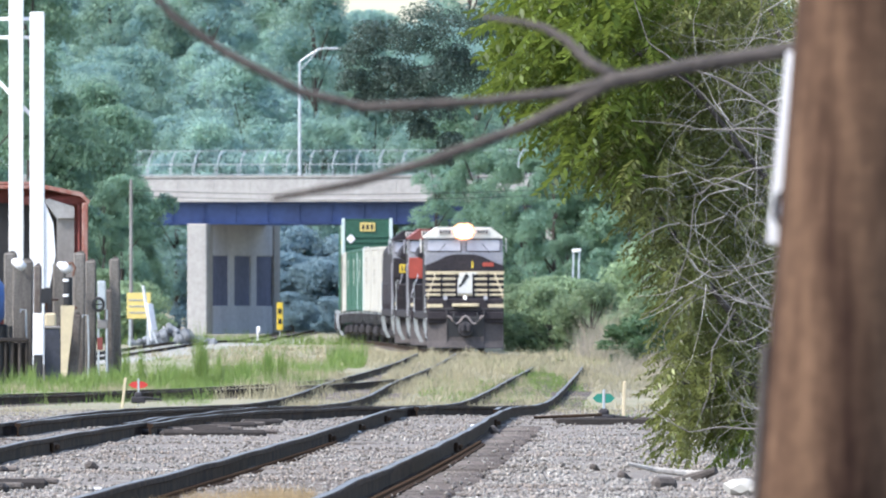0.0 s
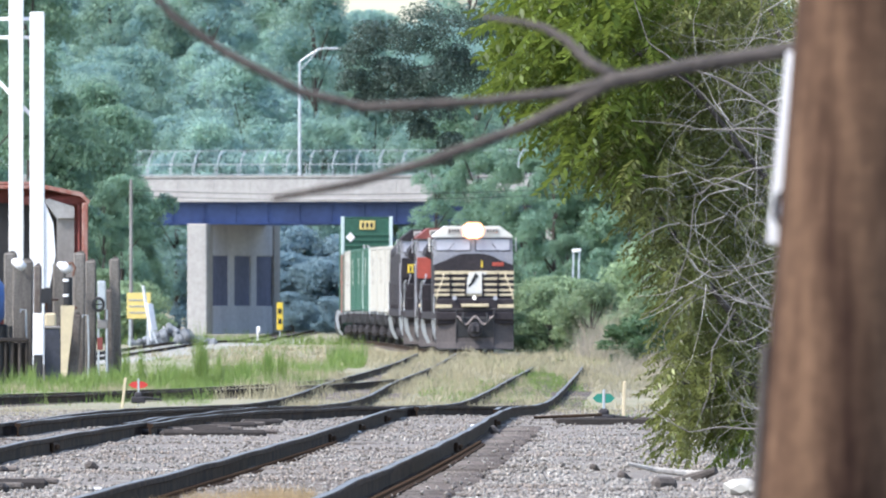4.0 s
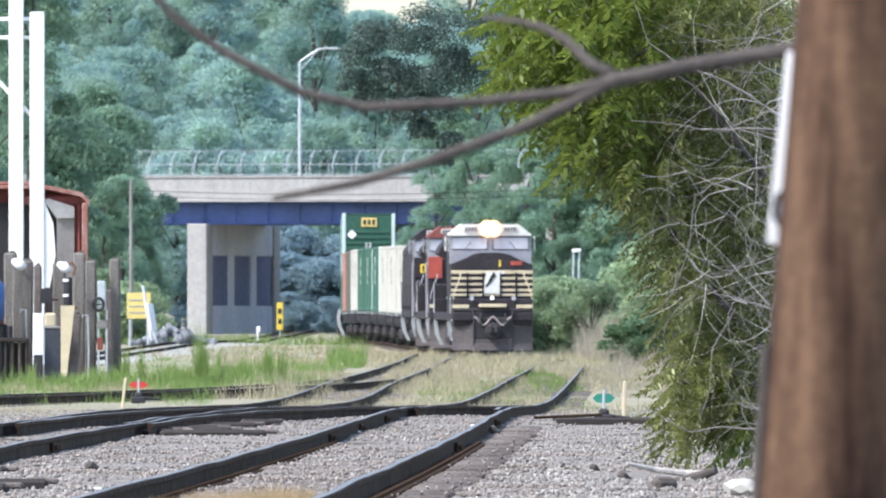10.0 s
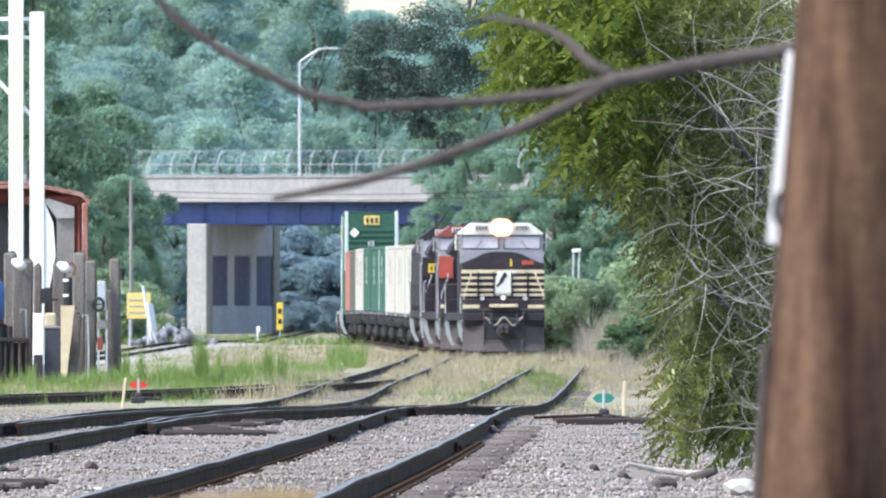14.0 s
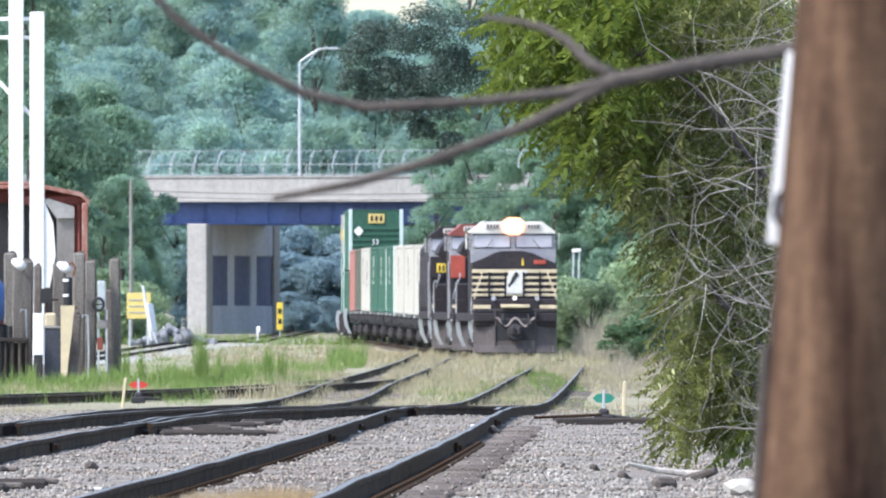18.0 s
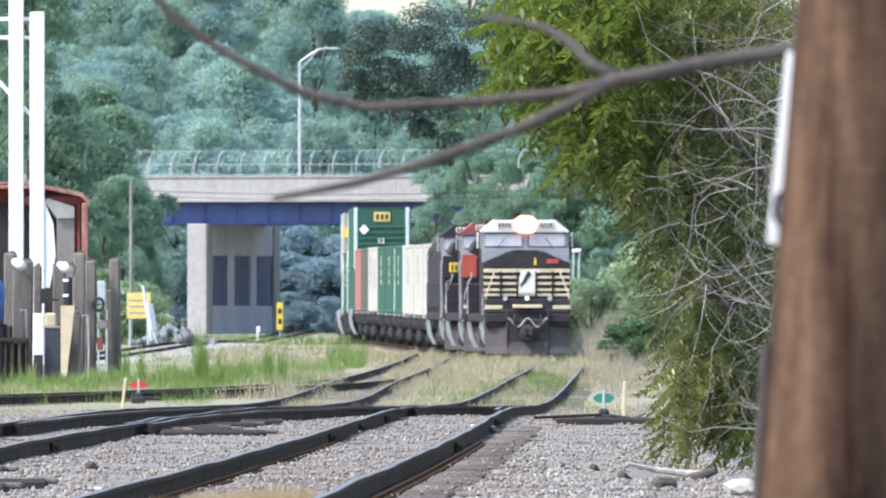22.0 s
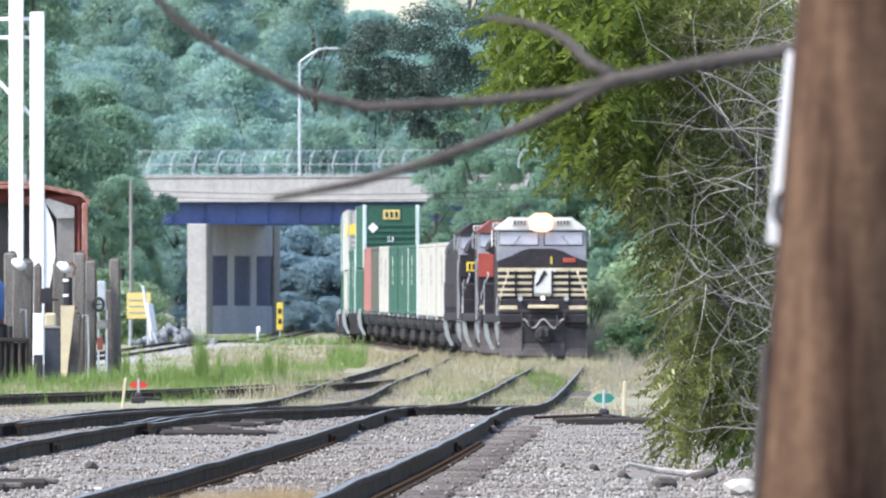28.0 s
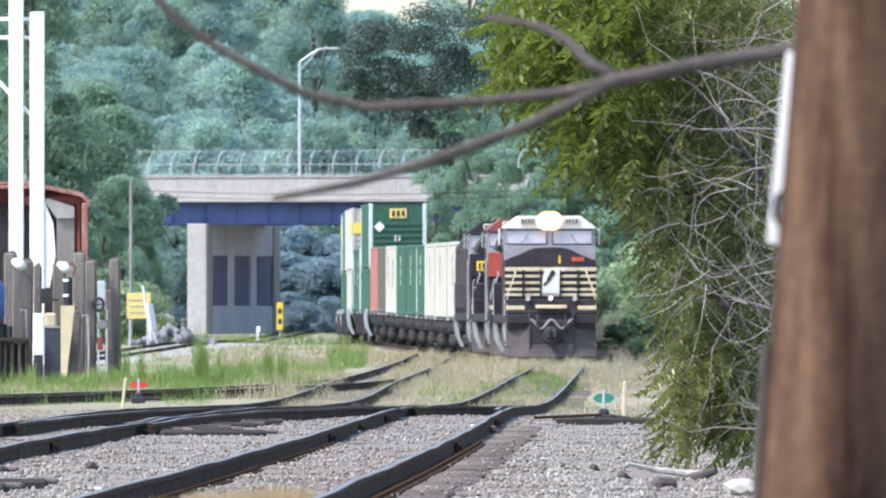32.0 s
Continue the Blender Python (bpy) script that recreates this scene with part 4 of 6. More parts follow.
# ---------------------------------------------------------------- bridge
def build_bridge():
    br = thing("road_bridge", -15.5, 1101, 0, "concrete road bridge with blue steel girders over the tracks", "bridge", rz=-17)
    con, blue = M["concrete"], M["girder"]
    part("deck", Geo().box(0, 7.0, 9.3, 60, 13.4, 0.35, 0.03), con, br)
    for y, nm in ((0.0, "parapet"), (13.8, "parapet")):
        part(nm, Geo().prism([(y - 0.26, 9.13), (y + 0.2, 9.13), (y + 0.2, 10.76), (y - 0.28, 10.76), (y - 0.28, 10.66), (y - 0.2, 10.62), (y - 0.2, 9.32), (y - 0.26, 9.28)], -30, 30, 0), con, br)
    seam = Geo().box(0, 0, 0, 0.03, 0.02, 1.28, 0.006).mesh("panel_joint", M["concrete"])
    for k in range(24):
        part("panel_joint", seam, None, br).location = (-27.6 + k * 2.4, -0.21, 9.95)
    for y in (1.2, 4.6, 8.6, 12.4):
        part("girder", Geo().prism([(y - 0.25, 7.72), (y + 0.25, 7.72), (y + 0.25, 7.78), (y + 0.03, 7.8), (y + 0.03, 9.04), (y + 0.25, 9.06), (y + 0.25, 9.12), (y - 0.25, 9.12), (y - 0.25, 9.06), (y - 0.03, 9.04), (y - 0.03, 7.8), (y - 0.25, 7.78)], -28, 28, 0), blue, br, "blue painted steel plate girder")
    stiff = Geo().box(0, 0, 0, 0.02, 0.1, 1.2, 0.005).mesh("stiffener", blue)
    for k in range(24):
        part("stiffener", stiff, None, br).location = (-25 + k * 2.1, 1.05, 8.4)
    # wall pier: end face, side with three recessed bays
    pier = part("pier", Geo().box(0, 7.85, 0.9, 1.1, 14.7, 3.4, 0.05), M["haze_lifted_pier_concrete"], br)
    part("pier_cap", Geo().box(0, 7.85, 6.75, 1.1, 14.7, 2.0, 0.05), M["haze_lifted_pier_concrete"], pier)
    for y in (0.75, 14.8):
        part("column", Geo().box(0, y, 4.2, 1.3, 1.3, 7.1, 0.06), con, pier)
    for y in (5.55, 10.15):
        part("column", Geo().box(0, y, 4.3, 1.12, 1.2, 4.0, 0.05), M["haze_lifted_pier_concrete"], pier)
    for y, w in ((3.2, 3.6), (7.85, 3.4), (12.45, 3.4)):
        part("recessed_panel", Geo().box(-0.02, y, 4.25, 0.98, w, 3.4, 0.03), M["concrete_dark"], pier, "dark bluish recessed panel")
    part("footing", Geo().box(0, 7.4, -0.2, 2.2, 16, 1.2, 0.1), con, pier)
    for x in (24.5, -25.5):
        part("abutment", Geo().box(x, 7, 4.3, 3.0, 14.5, 8.8, 0.1), con, br)
    # curved safety fence on both sides
    post = Geo().tube([(0, 0, 0), (0, 0.0, 0.4), (0, 0.08, 0.75), (0, 0.28, 1.08), (0, 0.62, 1.36), (0, 1.1, 1.58)], 0.034, 6).mesh("fence_post", M["fence"])
    for k in range(36):
        part("fence_post", post, None, br).location = (-26 + k * 1.52, 0.05, 10.75)
    for z, y in ((0.08, 0.0), (1.58, 1.1)):
        part("fence_rail", Geo().tube([(-27, y + 0.05, 10.75 + z), (28, y + 0.05, 10.75 + z)], 0.02, 5), M["fence"], br)
    mesh = Geo()
    for k in range(108):
        x = -27 + k * 0.5
        mesh.tube([(x, 0.05, 10.78), (x + 0.15, 0.12, 11.6), (x + 0.3, 0.45, 12.0), (x + 0.4, 1.12, 12.33)], 0.006, 3, cap=False)
        mesh.tube([(x + 0.3, 0.05, 10.78), (x + 0.15, 0.12, 11.6), (x, 0.45, 12.0), (x - 0.1, 1.12, 12.33)], 0.006, 3, cap=False)
    part("fence_mesh", mesh, M["fence"], br)
    low = Geo().tube([(0, 0, 0), (0, 0, 0.85)], 0.025, 6).mesh("far_rail_post", M["fence"])
    for k in range(36):
        part("far_rail_post", low, None, br).location = (-26 + k * 1.52, 13.8, 10.75)
    part("far_rail", Geo().tube([(-27, 13.8, 11.6), (28, 13.8, 11.6)], 0.025, 6), M["fence"], br)
    # road lamp behind the near parapet
    lamp = thing("street_lamp", -9.0, 1099.6, 9.6, "tall galvanised street lamp with a curved arm on the bridge", "street lamp")
    part("pole", Geo().tube([(0, 0, 0), (0, 0, 4), (0, 0, 8.35)], [0.12, 0.1, 0.075], 10), M["galv"], lamp)
    part("arm", Geo().tube([(0, 0, 8.3), (0.55, 0, 8.7), (1.15, 0, 9.08), (1.5, 0, 9.15), (1.95, 0, 9.17)], 0.05, 8), M["galv"], lamp)
    part("brace", Geo().tube([(0, 0, 7.75), (0.55, 0, 8.35), (1.15, 0, 9.05)], 0.03, 6), M["galv"], lamp)
    part("luminaire", Geo().box(2.2, 0, 9.15, 0.8, 0.32, 0.14, 0.05), M["galv"], lamp)
    part("mounting", Geo().box(0, 0.55, 0.5, 0.3, 1.2, 0.3, 0.02), M["galv"], lamp)


build_bridge()


# ---------------------------------------------------------------- foliage
def crown_points(rng, lobes, per_lobe):
    """Points and outward ways on the skins of many round lobes."""
    pts, nrm = [], []
    for cx, cy, cz, r in lobes:
        d = rng.normal(size=(per_lobe, 3))
        d /= np.linalg.norm(d, axis=1)[:, None]
        d[:, 2] = np.where(d[:, 2] < -0.5, -d[:, 2], d[:, 2])
        rad = r * rng.uniform(0.52, 1.14, per_lobe)[:, None]
        pts.append(np.array([cx, cy, cz]) + d * rad * np.array([1, 1, 0.85]))
        nrm.append(d)
    return np.concatenate(pts), np.concatenate(nrm)


def leaf_quads(rng, pts, nrm, size, spread=0.7):
    """Pointed four-cornered leaves at points, turned roughly outward."""
    n = len(pts)
    w = nrm + rng.normal(size=(n, 3)) * spread
    w /= np.linalg.norm(w, axis=1)[:, None]
    a = np.cross(w, rng.normal(size=(n, 3)))
    a /= np.linalg.norm(a, axis=1)[:, None]
    b = np.cross(w, a)
    s = size * rng.uniform(0.6, 1.4, n)[:, None]
    return np.stack([pts - a * s, pts - b * s * 0.6 + w * s * 0.1, pts + a * s, pts + b * s * 0.6 + w * s * 0.1], axis=1)


def make_tree(seed, height, radius, mat, leaf=0.26, n_lobes=34, per=230, low=0.22, name="tree", label="leafy green broadleaf tree", trunk_r=0.28, cat="tree", bough=()):
    rng = np.random.default_rng(seed)
    t = thing(name, label=label, category=cat)
    base = height * low
    lobes = []
    for k in range(n_lobes):
        u = (k + 0.5) / n_lobes
        h = base + (height - base) * u
        env = radius * math.sin(math.pi * min(0.97, 0.16 + 0.80 * u)) ** 0.75
        a = rng.uniform(0, 2 * math.pi)
        q = env * rng.uniform(0.35, 0.9)
        r = radius * rng.uniform(0.2, 0.36)
        lobes.append((math.cos(a) * q, math.sin(a) * q, min(h, height - r * 0.8), r))
    own = list(lobes)
    lobes += list(bough)
    pts, nrm = crown_points(rng, lobes, per)
    part("crown", soup("crown", leaf_quads(rng, pts, nrm, leaf), 4, mat), None, t)
    g = Geo()
    g.tube([(0, 0, -0.4), (0.05, 0, height * 0.25), (-0.05, 0.1, height * 0.5), (0.1, 0, height * 0.8)], [trunk_r, trunk_r * 0.8, trunk_r * 0.55, trunk_r * 0.15], 9)
    for cx, cy, cz, r in own[::2]:
        z0 = max(height * 0.15, cz - radius * 0.7)
        g.tube([(0, 0, z0), (cx * 0.5, cy * 0.5, (z0 + cz) / 2 + 0.2), (cx, cy, cz)], [trunk_r * 0.35, trunk_r * 0.2, trunk_r * 0.06], 5)
    if bough:
        g.tube([(0, 0, height * 0.45), (-2.2, 0.1, height * 0.57), (-4.6, 0, height * 0.58), (-7.2, 0.1, height * 0.55)], [0.12, 0.09, 0.06, 0.02], 6)
    part("trunk", g, M["bark"], t)
    return t


def put(tree, x, y, scale=1.0, rz=0.0, z=None, wide=1.0):
    m = pose(x, y, ground_at(x, y) if z is None else z, 0, 0, rz) @ Matrix.Diagonal((scale * wide, scale * wide, scale, 1))
    c = copy_thing(tree, m)
    return c


def build_woods():
    rng = random.Random(5)
    far = [make_tree(20 + k, 15 + 2 * (k % 3), 4.6 + 0.5 * (k % 2), M["leaf_far"], 0.115, 44, 720, 0.08, label="broadleaf tree on the wooded hill, distance haze tinted into its leaves") for k in range(4)]
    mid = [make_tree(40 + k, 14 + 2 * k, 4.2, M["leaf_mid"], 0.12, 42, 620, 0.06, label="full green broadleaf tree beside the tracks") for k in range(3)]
    for t in far + mid:
        t["group"] = "wood behind the yard"
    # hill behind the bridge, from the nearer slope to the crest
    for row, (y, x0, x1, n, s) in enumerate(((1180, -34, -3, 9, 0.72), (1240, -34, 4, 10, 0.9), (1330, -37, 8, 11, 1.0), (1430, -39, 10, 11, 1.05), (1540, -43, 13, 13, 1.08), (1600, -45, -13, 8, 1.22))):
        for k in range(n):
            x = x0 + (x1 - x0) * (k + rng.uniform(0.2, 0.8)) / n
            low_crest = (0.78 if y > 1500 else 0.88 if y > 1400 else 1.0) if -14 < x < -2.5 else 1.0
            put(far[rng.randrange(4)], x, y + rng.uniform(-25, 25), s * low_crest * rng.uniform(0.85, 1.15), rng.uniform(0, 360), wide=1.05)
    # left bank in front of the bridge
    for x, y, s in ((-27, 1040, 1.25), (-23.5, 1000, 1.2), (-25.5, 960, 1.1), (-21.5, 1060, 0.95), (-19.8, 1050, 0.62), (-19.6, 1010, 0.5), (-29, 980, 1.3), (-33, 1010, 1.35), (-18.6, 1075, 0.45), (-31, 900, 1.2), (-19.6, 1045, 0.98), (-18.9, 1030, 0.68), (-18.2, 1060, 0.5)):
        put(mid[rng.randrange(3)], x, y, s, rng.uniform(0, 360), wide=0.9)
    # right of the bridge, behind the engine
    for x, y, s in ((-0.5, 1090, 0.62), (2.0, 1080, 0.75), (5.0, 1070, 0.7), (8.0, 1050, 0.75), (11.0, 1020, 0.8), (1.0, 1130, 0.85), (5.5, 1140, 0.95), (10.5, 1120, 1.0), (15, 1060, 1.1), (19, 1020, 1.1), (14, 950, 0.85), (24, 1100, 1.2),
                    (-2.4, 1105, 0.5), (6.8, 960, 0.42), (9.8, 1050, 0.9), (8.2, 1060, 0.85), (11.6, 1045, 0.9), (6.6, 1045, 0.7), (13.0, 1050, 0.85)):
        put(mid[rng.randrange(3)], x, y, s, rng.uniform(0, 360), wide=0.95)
    for t in far + mid:
        for o in (*t.children_recursive, t):
            bpy.data.objects.remove(o)
    # low bushes beside the track
    bush = make_tree(61, 2.6, 1.5, M["leaf_bush"], 0.055, 30, 520, 0.02, "bush", "rounded green bush on the track side", 0.08, "bush")
    for x, y, s, w in ((4.0, 860, 1.12, 1.5), (5.9, 850, 1.2, 1.5), (7.4, 820, 1.1, 1.4), (8.6, 800, 1.3, 1.2), (7.6, 650, 0.95, 1.1), (10.0, 760, 1.8, 1.1), (11.5, 720, 2.0, 1.1), (9.5, 640, 1.6, 1.0), (11, 600, 1.8, 1.0),
                       (4.3, 705, 1.05, 1.1), (5.2, 715, 1.15, 1.1), (6.0, 700, 1.1, 1.0), (3.6, 735, 0.95, 1.1), (4.6, 740, 1.2, 1.1), (-16.0, 870, 1.2, 1.3), (-14.6, 900, 0.6, 1.3), (-17.5, 860, 1.4, 1.2)):
        put(bush, x, y, s, x * 77, wide=w)
    low = make_tree(63, 2.6, 1.5, M["leaf_shade"], 0.07, 30, 320, 0.02, "bush", "low deep-green bush beside the track", 0.08, "bush")
    for x, y, s, w in ((6.45, 590, 0.6, 1.4), (7.2, 600, 0.75, 1.3)):
        put(low, x, y, s, x * 77, wide=w)
    for o in (*low.children_recursive, low):
        bpy.data.objects.remove(o)
    pale = make_tree(62, 2.6, 1.5, M["leaf_haze"], 0.045, 28, 700, 0.02, "bush", "undergrowth bush beyond the bridge, blue haze put into its colour", 0.08, "bush")
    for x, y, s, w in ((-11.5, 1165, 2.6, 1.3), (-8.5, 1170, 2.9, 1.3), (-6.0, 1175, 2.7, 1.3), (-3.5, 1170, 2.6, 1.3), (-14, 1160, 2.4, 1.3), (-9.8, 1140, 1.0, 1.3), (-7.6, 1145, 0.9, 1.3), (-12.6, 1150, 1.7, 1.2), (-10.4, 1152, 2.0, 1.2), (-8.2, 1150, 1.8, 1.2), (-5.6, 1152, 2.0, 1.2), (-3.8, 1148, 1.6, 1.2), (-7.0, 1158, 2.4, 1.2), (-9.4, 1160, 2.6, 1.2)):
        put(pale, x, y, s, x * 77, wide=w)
    for o in (*pale.children_recursive, pale):
        bpy.data.objects.remove(o)
    for o in (*bush.children_recursive, bush):
        bpy.data.objects.remove(o)
    # dark tree whose bough hangs over the yard
    dark = make_tree(77, 14.0, 3.6, M["leaf_dark"], 0.034, 60, 1400, 0.42, "dark_tree", "dark-leaved tall tree with a bough over the yard", 0.25, bough=[(-7.2 + k * 0.32 + 0.25 * math.sin(k * 2.1), math.sin(k * 1.3) * 0.6, 7.5 + 0.75 * math.sin(k * 1.9) + 0.10 * k, 0.62 + 0.16 * math.sin(k * 3.3)) for k in range(20)]
                     + [(-7.0, 0, 6.6, 0.45), (-6.6, 0.1, 6.2, 0.38), (-6.2, 0, 6.7, 0.5), (-7.5, 0, 7.6, 0.5), (-7.8, 0.1, 7.1, 0.45), (-7.4, 0, 8.4, 0.6), (-6.6, 0, 8.8, 0.7), (-6.9, 0, 7.0, 0.5), (-5.8, 0, 7.6, 0.6), (-8.2, 0, 8.0, 0.5), (-8.3, 0.1, 7.4, 0.42), (-7.9, 0, 8.5, 0.5), (-8.0, 0.2, 6.9, 0.35), (-5.9, 0, 5.9, 0.35), (-6.1, 0, 5.5, 0.25)])
    dark.matrix_basis = pose(6.1, 430, ground_at(6.1, 430))


build_woods()


def build_compound_bush():
    """Tree of compound leaves with many bare drooping twigs beside the track."""
    rng = np.random.default_rng(3)
    t = thing("overhanging_tree", 3.4, 150, ground_at(3.4, 150) - 0.05, "bushy tree with feathery green leaves and bare twigs beside the track", "tree")
    base = np.array([3.4, 150.0, ground_at(3.4, 150) - 0.05])

    def fronds(n, centres, length, seed, droop):
        r = np.random.default_rng(seed)
        w = np.array([c[3] ** 2 for c in centres])
        w /= w.sum()
        polys = []
        for k in range(n):
            cx, cy, cz, rad = centres[r.choice(len(centres), p=w)]
            d = r.normal(size=3)
            d /= np.linalg.norm(d)
            p0 = np.array([cx, cy, cz]) + d * rad * r.uniform(0.3, 1.0) * np.array([1, 2.6, 1]) - base
            a = d.copy()
            a[0] -= 0.5
            a[2] = a[2] * 0.4 - droop * r.uniform(0.3, 1.0)
            a /= np.linalg.norm(a)
            side = np.cross(a, [0, 0, 1.0]) + r.normal(size=3) * 0.2
            side /= np.linalg.norm(side)
            L = length * r.uniform(0.6, 1.2)
            m = 8
            for j in range(m):
                u = (j + 1) / m
                c = p0 + a * L * u + np.array([0, 0, -0.12 * L * u * u])
                ll = L * 0.31 * (1 - 0.45 * abs(u - 0.4))
                for sgn in (-1, 1):
                    tip = side * sgn + a * 0.45 + np.array([0, 0, -0.45]) + r.normal(size=3) * 0.3
                    tip /= np.linalg.norm(tip)
                    wv = np.cross(tip, side * 0.4 + np.array([0.1, 0.6, 0.7])) 
                    wv /= np.linalg.norm(wv) + 1e-6
                    polys.append((c, c + tip * ll * 0.4 + wv * ll * 0.17, c + tip * ll, c + tip * ll * 0.4 - wv * ll * 0.17))
        return np.array(polys)

    # leaf masses: (x, y, z, radius)
    bright = [(0.85, 150, 3.6, 0.36), (1.25, 150, 3.75, 0.5), (0.82, 150, 3.25, 0.24), (1.12, 150, 3.0, 0.34), (0.8, 149.9, 3.75, 0.22), (1.38, 149.8, 2.78, 0.34), (1.5, 150, 3.5, 0.5), (1.12, 150.3, 4.2, 0.52), (1.75, 150.2, 4.2, 0.45),
              (1.28, 150, 2.72, 0.16), (1.62, 150, 2.6, 0.22), (2.7, 150.4, 1.0, 0.16), (2.66, 150.4, 0.65, 0.18), (2.62, 150.4, 0.25, 0.14)]
    deep = [(1.35, 150.4, 3.1, 0.5), (1.68, 150.2, 2.45, 0.25), (1.9, 150.2, 2.1, 0.32), (1.75, 150.3, 2.6, 0.5), (2.1, 150.2, 1.7, 0.34), (2.05, 150.2, 1.3, 0.2), (2.06, 150.1, 0.62, 0.24), (2.08, 150.2, 0.24, 0.2), (2.3, 150.4, 0.5, 0.2), (2.35, 150.6, 1.0, 0.28), (2.15, 150.2, 0.95, 0.22), (2.4, 150.3, 0.75, 0.28), (2.12, 150.1, 0.42, 0.2), (2.45, 150.5, 0.38, 0.26), (2.62, 150.6, 0.6, 0.3), (2.7, 150.7, 1.25, 0.34), (2.45, 150.6, 1.6, 0.34), (2.5, 150.9, 2.4, 0.5), (2.45, 150.9, 3.1, 0.5), (2.2, 150.6, 2.6, 0.4), (2.75, 150.9, 2.0, 0.4),
            (2.3, 152.0, 2.8, 0.7), (2.6, 152.2, 2.0, 0.6), (2.5, 152.0, 1.4, 0.5), (2.6, 152.0, 0.8, 0.4), (2.9, 152.3, 3.0, 0.6), (2.9, 152.3, 1.6, 0.5), (2.2, 151.5, 3.4, 0.5), (2.2, 150.6, 4.0, 0.6), (2.7, 150.8, 3.8, 0.6)]
    part("bright_leaves", soup("bright_leaves", fronds(850, bright, 0.40, 11, 0.75), 4, M["leaf_bright"]), None, t, "sunlit feathery compound leaves")
    part("inner_leaves", soup("inner_leaves", fronds(4600, deep, 0.27, 12, 1.1), 4, M["leaf_deep"]), None, t, "darker drooping compound leaves")
    # stems and twigs
    g = Geo()
    stems = [[(0, 0, 0), (-0.1, 0.1, 1.2), (-0.5, 0.1, 2.4), (-1.3, 0.0, 3.4), (-2.2, 0, 3.9)], [(0.1, 0.2, 0), (0.0, 0.3, 1.8), (-0.3, 0.2, 3.2), (-0.8, 0.2, 4.6)],
             [(0, 0.1, 0.2), (-0.5, 0.2, 0.9), (-1.0, 0.15, 1.5), (-1.5, 0.1, 2.2), (-2.0, 0.1, 2.6)], [(0, 0.1, 0.2), (-0.4, 0.1, 0.6), (-0.9, 0, 0.9), (-1.4, 0, 0.8)], [(0.2, 0, 0), (0.5, 0.1, 2), (0.6, 0.2, 4.5)]]
    for s in stems:
        g.tube(s, [0.06, 0.045, 0.03, 0.02, 0.012][:len(s)] if len(s) == 5 else [0.06, 0.045, 0.03, 0.015], 7)
    part("stem", g, M["bark"], t)
    # pale dead limbs reaching out of the crown towards the track
    dead = [[(-0.4, 3.0), (-1.0, 3.38), (-1.45, 3.55), (-1.66, 3.72), (-1.8, 4.15)], [(-0.2, 2.95), (-0.85, 2.98), (-1.2, 2.97), (-1.8, 3.06)], [(-0.3, 2.8), (-0.9, 2.98), (-1.2, 3.28), (-1.45, 3.48)],
            [(-0.3, 2.72), (-0.75, 2.64), (-1.05, 2.52), (-1.25, 2.42), (-1.31, 1.95), (-1.45, 1.55)], [(-0.3, 1.98), (-0.75, 1.82), (-1.2, 1.73)],
            [(-0.4, 1.4), (-0.95, 1.55), (-1.25, 1.65), (-1.68, 1.88)], [(-0.4, 0.42), (-1.0, 0.44), (-1.3, 0.4), (-1.7, 0.62)], [(-0.9, 1.45), (-1.1, 1.1), (-1.12, 0.75), (-1.25, 0.4)]]
    for k, line in enumerate(dead):
        pts = [Vector((x, -1.2 + 0.12 * k, z)) for x, z in line]
        fine = [pts[0]]
        for p, q in zip(pts, pts[1:]):
            fine += [p.lerp(q, u) + Vector((0, 0, 0.03 * noise.noise((q.x * 3, u * 4, k)))) for u in (0.33, 0.67, 1.0)]
        part("dead_limb", Geo().tube(fine, [0.011 - 0.008 * i / (len(fine) - 1) for i in range(len(fine))], 6), M["dead_limb"], t, "bare grey dead limb")
    g = Geo()
    r = random.Random(8)
    for k in range(620):
        x, z = r.uniform(-1.75, 0.0), r.uniform(0.15, 4.2)
        if (x < -1.1 and z > 2.7 and r.random() < 0.7) or (x < -1.25 and z < 1.5):
            continue
        y = r.uniform(-1.3, 0.7)
        a = r.uniform(2.2, 4.2) if r.random() < 0.75 else r.uniform(4.2, 5.6)
        p = Vector((x + 0.3, y, z))
        pts, rs = [p.copy()], [0.0018 + 0.006 * r.random() ** 2.6]
        curl = r.uniform(-0.34, 0.42)
        step = r.uniform(0.06, 0.13)
        for j in range(r.randint(7, 13)):
            a += curl + r.uniform(-0.2, 0.2)
            p = p + Vector((math.cos(a), r.uniform(-0.2, 0.2), math.sin(a))) * step
            if p.x < -1.75 and p.z < 2.8:
                break
            pts.append(p.copy())
            rs.append(rs[-1] * 0.87)
        if len(pts) > 2:
            g.tube(pts, rs, 4, cap=False)
    tagged(part("twig_tangle", g, M["twig"], t, "tangle of bare grey twigs"), kind="stuff")


build_compound_bush()


